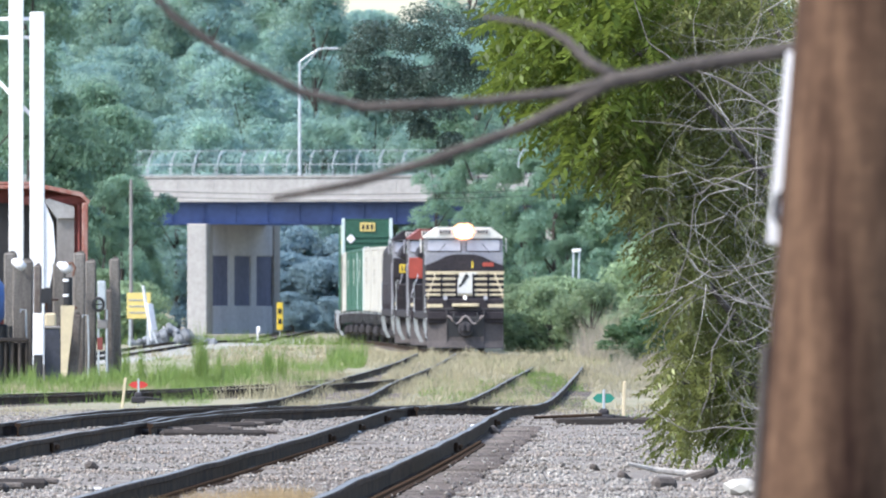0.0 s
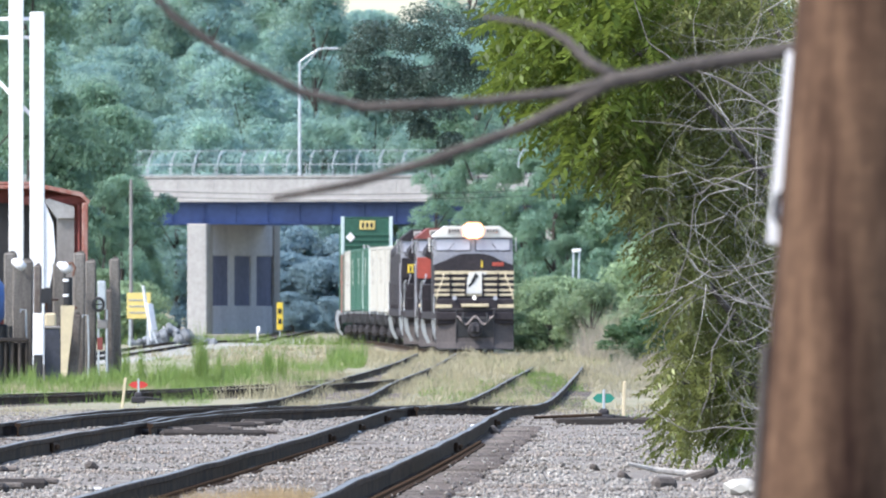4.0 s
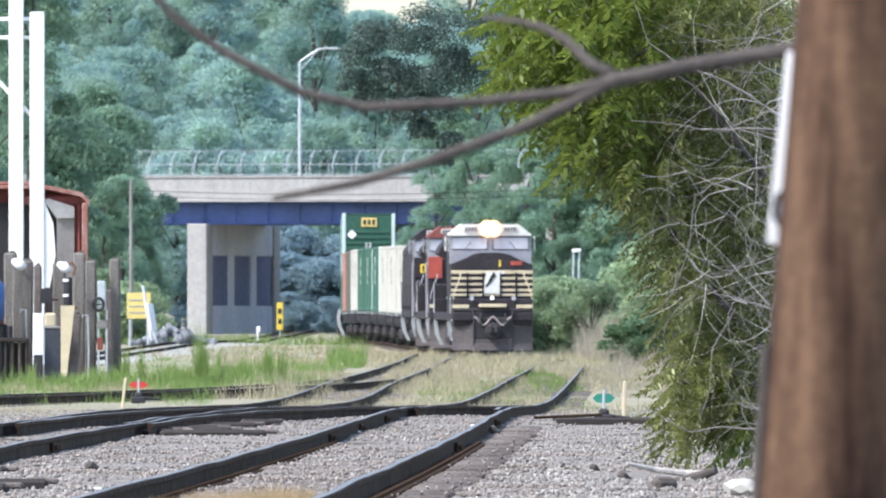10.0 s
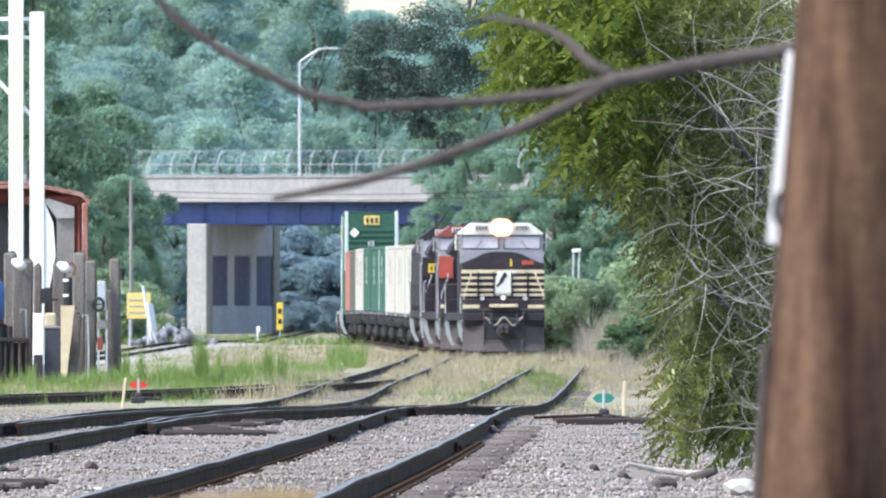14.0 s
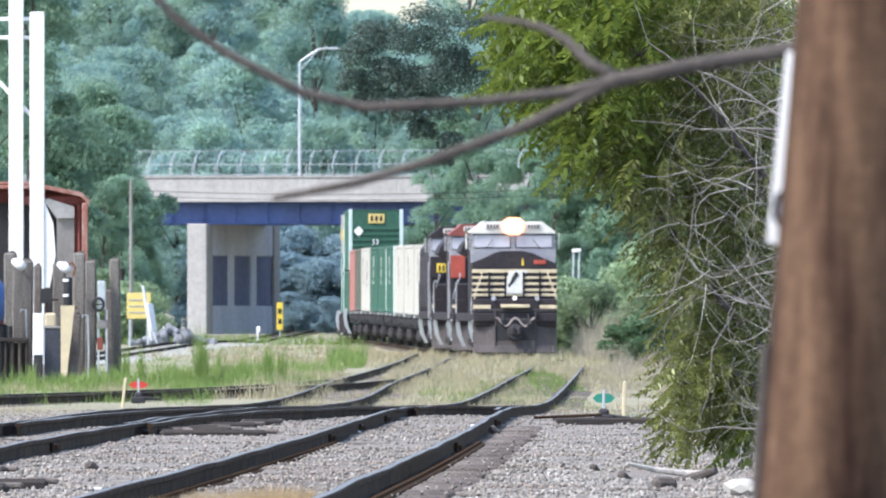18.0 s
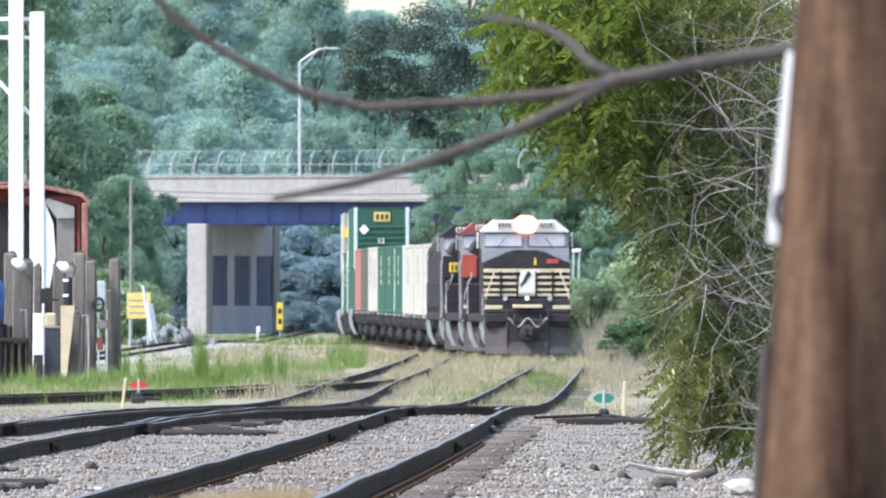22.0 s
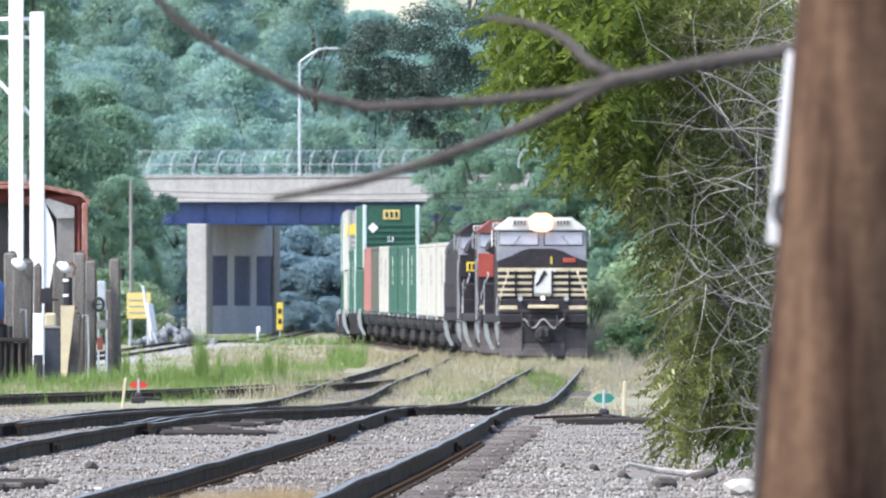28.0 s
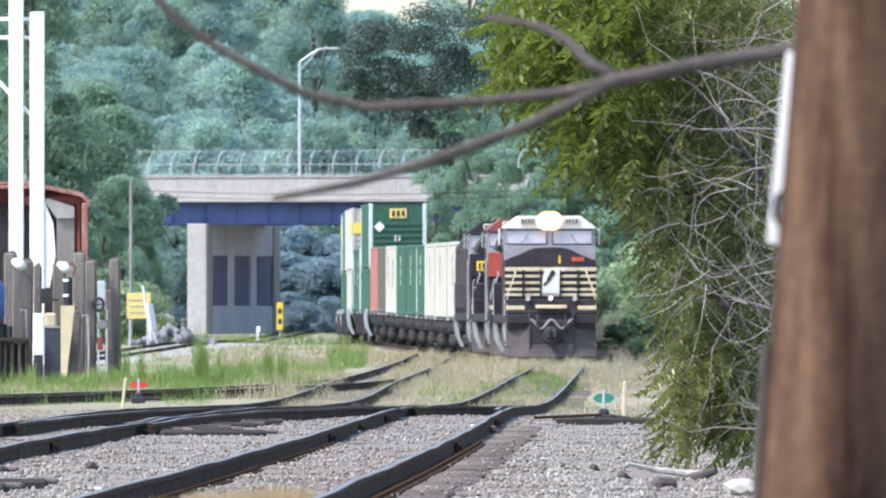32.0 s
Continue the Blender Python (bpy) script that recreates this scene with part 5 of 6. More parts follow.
def build_pole_and_branch():
    pole = thing("utility_pole", 0.775, 36, -0.4, "brown wooden utility pole leaning slightly", "utility pole")
    n = 14
    g = Geo()
    pts = [(-0.02 + 0.082 * (z + 0.4) * 0.9 - 0.06, 0, z) for z in np.linspace(-0.2, 8.0, n)]
    g.tube(pts, [0.168 - 0.004 * k for k in range(n)], 40)
    part("shaft", g, M["pole_wood"], pole, smooth=True)
    part("conduit", Geo().tube([(-0.243 + 0.0738 * (z + 0.4), -0.02, z) for z in (0.2, 0.6, 1.1, 1.42)], 0.011, 8), M["bark"], pole, "thin dark conduit")
    sign = part("sign", Geo().box(0, 0, 0, 0.16, 0.006, 0.4, 0.002, Euler((0, radians(6.0), 0)).to_matrix()), M["white_paint"], pole, "white sign plate on the pole")
    sign.location = (-0.006, 0.2, 1.82)
    part("sign_mark", Geo().tube([(-0.062 + 0.022 * math.cos(a), -0.006, -0.12 + 0.036 * math.sin(a)) for a in np.linspace(0.5, 5.8, 14)], 0.006, 5), M["dark"], sign)
    # near tree outside the view with a long bare branch reaching across
    tr = thing("bare_branch_tree", 2.3, 44, -0.4, "dark tree trunk with a long bare branch", "tree")
    part("trunk", Geo().tube([(0, 0, -0.2), (-0.05, 0, 1.6), (-0.3, 0, 2.6), (-0.2, 0, 5)], [0.16, 0.13, 0.11, 0.06], 12), M["bark"], tr)
    br = part("branch", Geo().tube([(-0.1, 0, 2.0), (-0.7, 0, 2.1), (-1.1, 0, 2.14), (-1.43, 0, 2.155), (-1.68, 0, 2.115), (-1.88, 0, 2.075), (-1.98, 0, 2.02), (-2.1, 0, 1.96), (-2.35, 0, 1.87), (-2.52, 0, 1.82), (-2.73, 0, 1.78)],
                                   [0.06, 0.04, 0.026, 0.021, 0.02, 0.02, 0.017, 0.015, 0.013, 0.012, 0.008], 8), M["bark"], tr, "long bare forked branch", smooth=True)
    part("side_branch", Geo().tube([(-1.86, 0, 2.08), (-1.98, 0, 2.05), (-2.2, 0, 2.025), (-2.5, 0, 2.01), (-2.66, 0, 2.05), (-2.85, 0, 2.15), (-2.98, 0, 2.24), (-3.06, 0, 2.34), (-3.15, 0, 2.5)],
                                   [0.018, 0.015, 0.013, 0.013, 0.013, 0.012, 0.011, 0.009, 0.007], 8), M["bark"], br, smooth=True)
    part("side_branch", Geo().tube([(-1.86, 0, 2.085), (-1.935, 0.05, 2.125), (-1.99, 0.08, 2.18), (-2.045, 0.1, 2.212), (-2.11, 0.12, 2.228), (-2.2, 0.15, 2.24)], [0.016, 0.014, 0.012, 0.011, 0.009, 0.006], 8), M["bark"], br, smooth=True)


build_pole_and_branch()
# ---------------------------------------------------------------- left side of the yard
def build_left_side():
    # covered hopper car at rest
    car = thing("hopper_car", -10.62, 446, level(446), "oxide-red and grey covered hopper car parked at the yard edge", "rail car", rz=2)
    part("body", Geo().prism([(1.55, 1.3), (1.55, 4.42), (1.35, 4.58), (0.4, 4.78), (-0.4, 4.78), (-1.35, 4.58), (-1.55, 4.42), (-1.55, 1.3)], -1.0, 14.0, 1), M["red_car"], car)
    part("end_slope", Geo().prism([(-1.0, 4.3), (-2.1, 4.05), (-2.1, 1.5), (-0.98, 1.5)], 0.76, 1.2, 0), M["grey_car"], car, "grey sloping end sheet")
    part("slope_cap", Geo().prism([(0.42, 4.48), (0.56, 4.5), (1.2, 4.3), (1.2, 4.02), (0.76, 4.0), (0.5, 4.36)], -2.2, -1.05, 1), M["pale_grey"], car, "pale grey sloping cap sheet")
    # near-black panel drawn as the shadow inside the hollow car end
    part("dark_bay", Geo().prism([(-1.3, 1.5), (0.77, 1.5), (0.74, 4.0), (0.44, 4.4), (-1.3, 4.4)], -1.35, -1.05, 1), M["dark"], car)
    part("roof_lip", Geo().prism([(1.56, 4.36), (1.36, 4.56), (0.4, 4.76), (-1.2, 4.76), (-1.2, 4.86), (0.42, 4.86), (1.4, 4.66), (1.6, 4.44)], -2.3, 14.1, 1), M["rust_roof"], car, "rusty pale-flecked roof edge")
    for sx in (-1, 1):
        part("end_post", Geo().box(sx * 1.47, -2.2, 2.85, 0.15, 0.2, 3.1, 0.02), M["rust_roof"], car)
        part("inner_post", Geo().box(sx * 1.32, -2.0, 2.85, 0.06, 0.16, 3.1, 0.02), M["red_car"], car)
    part("top_plate", Geo().box(0.55, -1.9, 4.46, 1.9, 0.1, 0.22, 0.02), M["red_car"], car)
    part("running_board", Geo().box(-0.4, 6, 4.9, 1.0, 16.5, 0.06, 0.01), M["rust_roof"], car)
    part("end_platform", Geo().box(0, -1.9, 1.15, 2.9, 1.4, 0.3, 0.03), M["red_car"], car)
    truck_parts(car, 0.3, (-0.85, 0.85), 0.42, M["dusty"])
    truck_parts(car, 11.7, (-0.85, 0.85), 0.42, M["dusty"])
    # timber posts, some broad and squared, with a few leaning
    for x, y, h, w, d, lean, tone in ((-10.29, 428, 3.2, 0.5, 0.4, 0.5, "post_wood"), (-10.62, 430, 3.4, 0.32, 0.3, 0, "post_wood"), (-9.4, 429, 3.15, 0.32, 0.3, 0, "post_wood"), (-8.95, 430, 3.4, 0.3, 0.3, 0.5, "post_wood"),
                                (-9.06, 427, 1.9, 0.24, 0.2, 4.0, "tie"), (-8.61, 428, 3.2, 0.27, 0.26, 0, "post_wood"), (-7.99, 428.4, 3.25, 0.26, 0.26, -0.8, "post_wood"), (-8.13, 427.6, 2.5, 0.2, 0.24, -1.0, "tie"), (-9.95, 430, 3.1, 0.2, 0.3, 0, "tie")):
        z = ground_at(x, y) - 0.15
        p = thing("timber_post", x, y, z, "weathered upright timber post standing in weeds" if tone == "post_wood" else "dark-stained short timber post", "post", "timber posts")
        part("shaft", Geo().box(0, 0, h / 2, w, d, h, 0.04), M[tone], p)
        part("worn_top", Geo().prism([(-w / 2 + 0.02, h - 0.02), (w / 2 - 0.02, h - 0.02), (w / 2 - 0.06, h + 0.05), (w * 0.05, h + 0.05), (-w / 2 + 0.08, h + 0.02)], -d * 0.4, d * 0.4, 1), M[tone], p)
        p.matrix_basis = pose(x, y, z, 0, lean, 0)
    # white bell shapes on brackets before two posts, in place of bright glints
    for x, z in ((-10.38, 2.68), (-9.27, 2.6)):
        c = thing("bell_lamp", x, 427.4, z, "small white bell shape on a post, standing in for a sun glint", "lamp")
        part("shade", Geo().tube([(0.14, -0.1, -0.09), (0.02, 0.0, 0.0), (-0.12, 0.08, 0.07)], [0.1, 0.13, 0.06], 14), M["white_paint"], c, smooth=True)
        part("bracket", Geo().beam((-0.05, 0.05, 0.05), (-0.05, 0.7, 0.08), 0.05), M["galv"], c)
    # pale inverted-L pipes
    for x, h in ((-10.16, 1.85), (-8.65, 1.72), (-9.45, 1.75)):
        c = thing("pipe_staple", x, 426.5, ground_at(x, 426.5), "pale bent pipe guard", "pipe guard", "pipe guards")
        part("pipe", Geo().tube([(-0.13, 0, h - 0.06), (-0.13, 0, h), (0.0, 0, h), (0.02, 0, h * 0.5), (0.0, 0, 0)], 0.022, 6), M["galv"], c)
    # cylinder with pale bands hung on a post, hooked bar above
    c = thing("banded_cylinder", -9.15, 427.2, 1.62, "black cylinder with pale bands fixed to a post", "cylinder")
    part("body", Geo().tube([(0, 0, 0), (0, 0, 0.72)], 0.11, 14), M["dark"], c)
    for z in (0.25, 0.62):
        part("band", Geo().tube([(-0.02, -0.01, z), (-0.02, -0.01, z + 0.06)], 0.105, 14), M["white_paint"], c)
    part("hook", Geo().tube([(0.12, 0, 0.75), (0.18, 0, 0.95), (0.1, 0, 1.08), (0.0, 0.2, 1.05)], 0.03, 6), M["rust_brown"], c)
    part("foot_flange", Geo().box(0.05, 0.1, -0.02, 0.34, 0.5, 0.06, 0.01), M["rust_brown"], c)
    c = thing("black_hood", -9.68, 427, 1.7, "small black metal hood on a short bracket", "hood")
    part("shell", Geo().prism([(-0.14, 0), (0.14, 0.02), (0.14, 0.32), (0.05, 0.4), (-0.1, 0.36)], -0.12, 0.12, 1), M["dark"], c)
    part("stem", Geo().tube([(0, 0, -0.15), (0, 0, 0.02)], 0.03, 6).tube([(0.1, 0.1, 0.1), (0.25, 1.5, 0.1)], 0.03, 6), M["rust_brown"], c)
    # old switch machine beside the last post
    c = thing("switch_machine", -8.3, 427, ground_at(-8.3, 427), "grey switch machine with a round wheel and red tag", "switch machine")
    part("upper_case", Geo().box(-0.02, 0, 2.2, 0.2, 0.25, 0.72, 0.03), M["galv"], c)
    part("hand_wheel", Geo().tube([(-0.1 + 0.13 * math.cos(a), -0.15, 1.98 + 0.15 * math.sin(a)) for a in np.linspace(0, 2 * math.pi, 17)], 0.035, 6), M["dark"], c)
    part("spokes", Geo().beam((-0.22, -0.15, 1.98), (0.02, -0.15, 1.98), 0.03), M["dark"], c)
    part("leg", Geo().box(-0.1, 0, 0.9, 0.05, 0.08, 1.9, 0.01), M["galv"], c)
    part("leg", Geo().box(0.1, 0, 0.9, 0.05, 0.08, 1.9, 0.01), M["galv"], c)
    part("cross_plate", Geo().box(0, -0.03, 1.5, 0.26, 0.06, 0.22, 0.02), M["grey_car"], c)
    part("red_tag", Geo().box(-0.06, -0.06, 1.02, 0.14, 0.04, 0.3, 0.02), M["red_car"], c)
    # white steel frame, two box legs with struts
    fr = thing("white_frame_tower", -10.3, 435, ground_at(-10.3, 435) - 0.1, "tall sunlit white steel frame with two legs", "frame")
    for x, z1 in ((-0.3, 9.9), (0.22, 9.35)):
        part("leg", Geo().box(x, 0, z1 / 2, 0.36, 0.34, z1, 0.02), M["white_paint"], fr)
    for z in (9.18, 8.72):
        part("strut", Geo().beam((-1.6, 0.05, z), (0.25, 0.05, z), 0.09, 0.09), M["white_paint"], fr)
    part("strut", Geo().beam((-1.4, 0.08, 8.3), (0.25, 0.08, 6.6), 0.1, 0.1), M["white_paint"], fr)
    part("curved_plate", Geo().prism([(0.42, 2.45), (0.52, 2.45), (0.68, 3.3), (0.62, 4.1), (0.42, 4.6), (0.26, 4.75), (0.1, 4.7), (0.1, 3.4), (0.36, 3.0)], -0.12, 0.0, 1), M["white_paint"], fr, "curved white plate")
    part("base", Geo().box(-0.1, 0, 0.3, 1.1, 0.7, 0.6, 0.04), M["grey_car"], fr)
    # blue machine behind the posts
    mc = thing("blue_machine", -10.95, 426, ground_at(-10.95, 426), "blue piece of yard machinery behind timber posts", "machine")
    part("housing", Geo().tube([(-0.9, 0, 2.05), (-0.6, 0, 2.05), (0.15, 0, 2.05), (0.28, 0, 2.05)], [0.5, 0.56, 0.56, 0.4], 24), M["blue_paint"], mc)
    part("base", Geo().box(-0.1, 0.6, 0.75, 0.9, 1.2, 1.5, 0.05), M["dark"], mc)
    for k in range(3):
        part("upright", Geo().tube([(0.0 + k * 0.22, -0.15, 0.0), (0.0 + k * 0.22, -0.15, 1.45)], 0.05, 8), M["dark"], mc)
    rack = thing("timber_rack", -10.55, 425.8, ground_at(-10.55, 425.8), "low dark creosoted timber rack with uprights", "rack")
    part("top_rail", Geo().box(0, 0, 1.12, 0.95, 0.2, 0.1, 0.02), M["creosote"], rack)
    part("back_board", Geo().box(0, 0.25, 0.52, 0.95, 0.06, 1.05, 0.02), M["creosote"], rack)
    for k in range(6):
        part("upright", Geo().box(-0.42 + k * 0.17, 0, 0.53, 0.07, 0.1, 1.08, 0.02), M["tie"] if k % 3 == 1 else M["creosote"], rack)
    # white marker, cream plank, bin
    wp = thing("white_marker_post", -9.83, 425.5, ground_at(-9.83, 425.5), "short white painted marker post", "marker post")
    part("plate", Geo().box(0, 0, 1.25, 0.26, 0.1, 1.02, 0.02), M["white_paint"], wp)
    part("foot", Geo().box(0, 0, 0.37, 0.22, 0.12, 0.8, 0.02), M["dark"], wp)
    pk = thing("tapered_plank", -9.17, 425.6, ground_at(-9.17, 425.6), "cream painted plank standing on end", "plank")
    part("board", Geo().prism([(-0.12, 0.0), (0.0, 0.0), (0.22, 1.95), (-0.12, 1.95)], -0.03, 0.03, 1), M["cream"], pk)
    bn = thing("equipment_bin", -9.5, 426.6, ground_at(-9.5, 426.6), "dark blue-grey equipment bin with a cream lid", "bin")
    part("body", Geo().box(0, 0, 0.72, 0.4, 0.4, 1.42, 0.04), M["bin_dark"], bn)
    part("rim", Geo().box(0, 0, 1.42, 0.44, 0.44, 0.07, 0.02), M["grey_car"], bn)
    part("lid", Geo().box(-0.06, 0, 1.6, 0.28, 0.36, 0.34, 0.04), M["cream"], bn)
    lp = thing("small_utility_pole", -14.25, 800, ground_at(-14.25, 800), "thin grey utility pole", "utility pole")
    part("shaft", Geo().tube([(0, 0, -0.3), (0, 0, 7.6)], [0.1, 0.075], 8), M["grey_car"], lp)
    ep = thing("small_utility_pole", 9.6, 800, ground_at(9.6, 800), "thin grey utility pole among bushes", "utility pole")
    part("shaft", Geo().tube([(0, 0, -0.3), (0, 0, 8.0)], [0.1, 0.075], 8), M["grey_car"], ep)
    for z0 in (7.45, 7.2):
        wr = thing("overhead_wire", 0, 800, 0, "thin sagging overhead wire between poles", "wire", "overhead wires")
        part("strand", Geo().tube([(-14.25 + 23.85 * u, 0.06, z0 + (0.3 * u) - 1.3 * u * (1 - u)) for u in np.linspace(0, 1, 25)], 0.014, 5), M["dark"], wr)
    # signboards and rubble
    ys = thing("yellow_sign", -13.55, 780, ground_at(-13.55, 780), "yellow signboard with faded lettering on posts", "sign")
    part("board", Geo().box(0, 0, 1.85, 1.05, 0.06, 1.15, 0.01), M["pale_yellow"], ys)
    for k in range(3):
        part("lettering_bar", Geo().box(-0.05, -0.04, 2.1 - k * 0.28, 0.8, 0.01, 0.07, 0.003), M["faint"], ys)
    for sx in (-0.4, 0.4):
        part("post", Geo().box(sx, 0.06, 0.8, 0.09, 0.06, 1.8, 0.01), M["galv"], ys)
    wb = thing("white_board", -12.95, 779, ground_at(-12.95, 779), "white boards leaning by the yellow sign", "board")
    part("panel", Geo().beam((0.1, 0, 0.75), (-0.1, 0.1, 1.95), 0.55, 0.05), M["white_paint"], wb)
    part("panel", Geo().beam((0.0, 0.2, 0.3), (-0.4, 0.3, 2.75), 0.3, 0.05), M["white_paint"], wb)
    part("leg", Geo().beam((0.3, -0.1, 0), (-0.2, 0.1, 1.4), 0.07), M["galv"], wb)
    rk = thing("rubble_heap", -12.3, 800, ground_at(-12.3, 800), "grey heap of rubble and rocks", "rubble")
    r = random.Random(3)
    for k in range(44):
        x = r.uniform(-1.9, 1.9)
        g = Geo().box(x, r.uniform(-0.5, 0.5), max(0.1, 0.85 - abs(x) * 0.45) * r.uniform(0.3, 1), r.uniform(0.25, 0.6), r.uniform(0.3, 0.7), r.uniform(0.2, 0.42), 0.08, Euler((r.random(), r.random(), r.random())).to_matrix())
        part("rock", g, M["rubble"], rk)
    ym = thing("yellow_marker", -9.5, 1020, ground_at(-9.5, 1020), "narrow upright yellow marker board", "marker")
    part("board", Geo().box(0, 0, 1.3, 0.36, 0.06, 1.6, 0.02), M["yellow"], ym)
    part("post", Geo().tube([(0, 0.05, -0.1), (0, 0.05, 1.4)], 0.04, 6), M["galv"], ym)
    for k in range(2):
        part("lettering_bar", Geo().box(0, -0.04, 1.6 - k * 0.6, 0.2, 0.01, 0.3, 0.003), M["dark"], ym)
    hy = thing("white_signal_stub", -10.05, 950, ground_at(-10.05, 950), "small white ground signal", "ground signal")
    part("stem", Geo().tube([(0, 0, 0), (0, 0, 0.8)], 0.045, 8), M["white_paint"], hy)
    part("head", Geo().box(0.05, 0, 0.72, 0.2, 0.16, 0.34, 0.05), M["white_paint"], hy)
    ms = thing("white_marker_stake", -13.2, 820, ground_at(-13.2, 820), "white stake in the grass", "stake")
    part("stake", Geo().beam((0, 0, 0), (0.12, 0, 0.85), 0.12, 0.06), M["white_paint"], ms)
    # double post with a white cap right of the engine
    rl = thing("relay_mast", 6.1, 800, ground_at(6.1, 800), "slender pale double mast with a white cap", "mast")
    for sx in (-0.13, 0.13):
        part("tube", Geo().tube([(sx - 0.12, 0, 0), (sx, 0, 4.3)], 0.05, 6), M["galv"], rl)
    part("cap", Geo().box(0, 0, 4.35, 0.42, 0.3, 0.16, 0.04), M["white_paint"], rl)


build_left_side()


def switch_stand(x, y, z, mat, label, width):
    s = thing("switch_stand", x, y, z, label, "switch stand", "switch stands")
    for k in (-1, 1):
        g = Geo()
        w = width / 2
        g.prism([(k * 0.02, 0.26), (k * w * 0.6, 0.27), (k * w, 0.325), (k * w * 0.6, 0.38), (k * 0.02, 0.39)], -0.006, 0.006, 1)
        part("target", g, mat, s)
    part("spindle", Geo().tube([(0, 0, -0.05), (0, 0, 0.44)], 0.018, 8), M["galv"], s)
    part("base", Geo().box(0, 0, 0.05, 0.26, 0.3, 0.12, 0.02).box(0, 0, 0.14, 0.14, 0.16, 0.1, 0.03), M["dusty"], s)
    part("lever", Geo().tube([(0.05, 0, 0.1), (0.3, -0.1, 0.07), (0.42, -0.1, 0.05)], 0.018, 6), M["dark"], s)
    return s


def build_yard_hardware():
    z = level(232) - 0.17
    switch_stand(2.13, 232, z + 0.0, M["target_green"], "low switch stand with a green leaf-shaped target", 0.3)
    switch_stand(-5.53, 318, level(318) - 0.05, M["target_red"], "low switch stand with a red oval target", 0.36)
    hb = thing("headblock_timbers", 2.0, 231, level(231) - 0.26, "long dark switch timbers reaching out from the rail", "timbers")
    part("timber", Geo().box(0.03, -9, 0.14, 1.2, 0.28, 0.13, 0.02), M["creosote"], hb)
    part("timber", Geo().box(0.15, 1.2, 0.06, 1.4, 0.28, 0.2, 0.02), M["creosote"], hb)
    part("connecting_rod", Geo().tube([(-0.8, 0.3, 0.16), (0.1, 0.3, 0.2)], 0.02, 6), M["rail_side"], hb)
    for x, y, h in ((2.4, 233, 0.6), (-5.85, 319, 0.62)):
        st = thing("yellow_stake", x, y, level(y) - 0.22, "slim pale yellow wooden stake", "stake")
        part("stake", Geo().beam((0, 0, 0), (0.02 if x > 0 else 0.07, 0, h), 0.05, 0.05), M["cream"], st)
    for x, y, w, rz in ((-2.75, 214, 0.95, 8), (-3.3, 200, 0.7, -6), (-2.3, 221, 0.5, 14), (-5.4, 158, 0.9, 5), (-3.9, 145, 0.6, -10), (-3.2, 208, 1.1, 4), (-2.9, 204, 0.9, -8), (-2.6, 198, 1.2, 6), (-3.4, 203, 0.8, 12), (-3.35, 133, 0.7, 4), (-3.6, 129, 0.8, -5)):
        tb = thing("scrap_timber", x, y, ground_at(x, y) + 0.04, "dark scrap timber lying in the ballast", "timber", "scrap timbers", rz=rz)
        part("beam", Geo().box(0, 0, 0, w, 0.2, 0.1, 0.03), M["creosote"], tb)
        part("splinter", Geo().box(w * 0.45, 0.1, 0.03, w * 0.35, 0.06, 0.05, 0.015), M["tie"], tb)
    for x, y, w in ((-4.7, 141, 0.12), (-2.6, 131, 0.1), (-1.0, 205, 0.09), (0.4, 218, 0.12), (-3.4, 125, 0.14)):
        pl = thing("litter_scrap", x, y, ground_at(x, y) + 0.025, "pale scrap of litter on the ballast", "litter", "litter scraps")
        part("sheet", Geo().box(0, 0, 0, w, 0.1, 0.03, 0.01), M["white_paint"], pl)
    lg = thing("driftwood", 1.8, 140, ground_at(1.8, 140) + 0.03, "broken dead branch lying on the gravel", "dead branch")
    part("limb", Geo().tube([(-0.33, 0, 0.12), (-0.1, 0.1, 0.07), (0.15, 0.1, 0.04), (0.37, 0, 0.05)], [0.015, 0.025, 0.03, 0.02], 8), M["twig"], lg)
    part("limb", Geo().tube([(0.05, -0.2, -0.02), (0.2, -0.2, 0.0), (0.38, -0.3, 0.07)], [0.03, 0.05, 0.03], 8), M["bark"], lg)
    r = random.Random(12)
    for x, y, s in ((1.46, 141, 0.06), (1.68, 133, 0.09), (1.3, 150, 0.05), (2.25, 128, 0.14), (2.4, 127, 0.12), (2.35, 129, 0.1), (-3.0, 150, 0.07), (0.6, 205, 0.07)):
        rk = thing("loose_rock", x, y, ground_at(x, y), "loose rock on the gravel", "rock", "loose rocks")
        rk.scale = (1.5, 1.2, 0.65) if x > 2.2 else (1, 1, 1)
        g = Geo().box(0, 0, s * 0.5, s * 2, s * 1.6, s * 1.2, s * 0.45, Euler((r.random(), r.random(), r.random())).to_matrix())
        part("stone", g, M["white_box"] if x > 2.2 else M["bark"], rk)


build_yard_hardware()


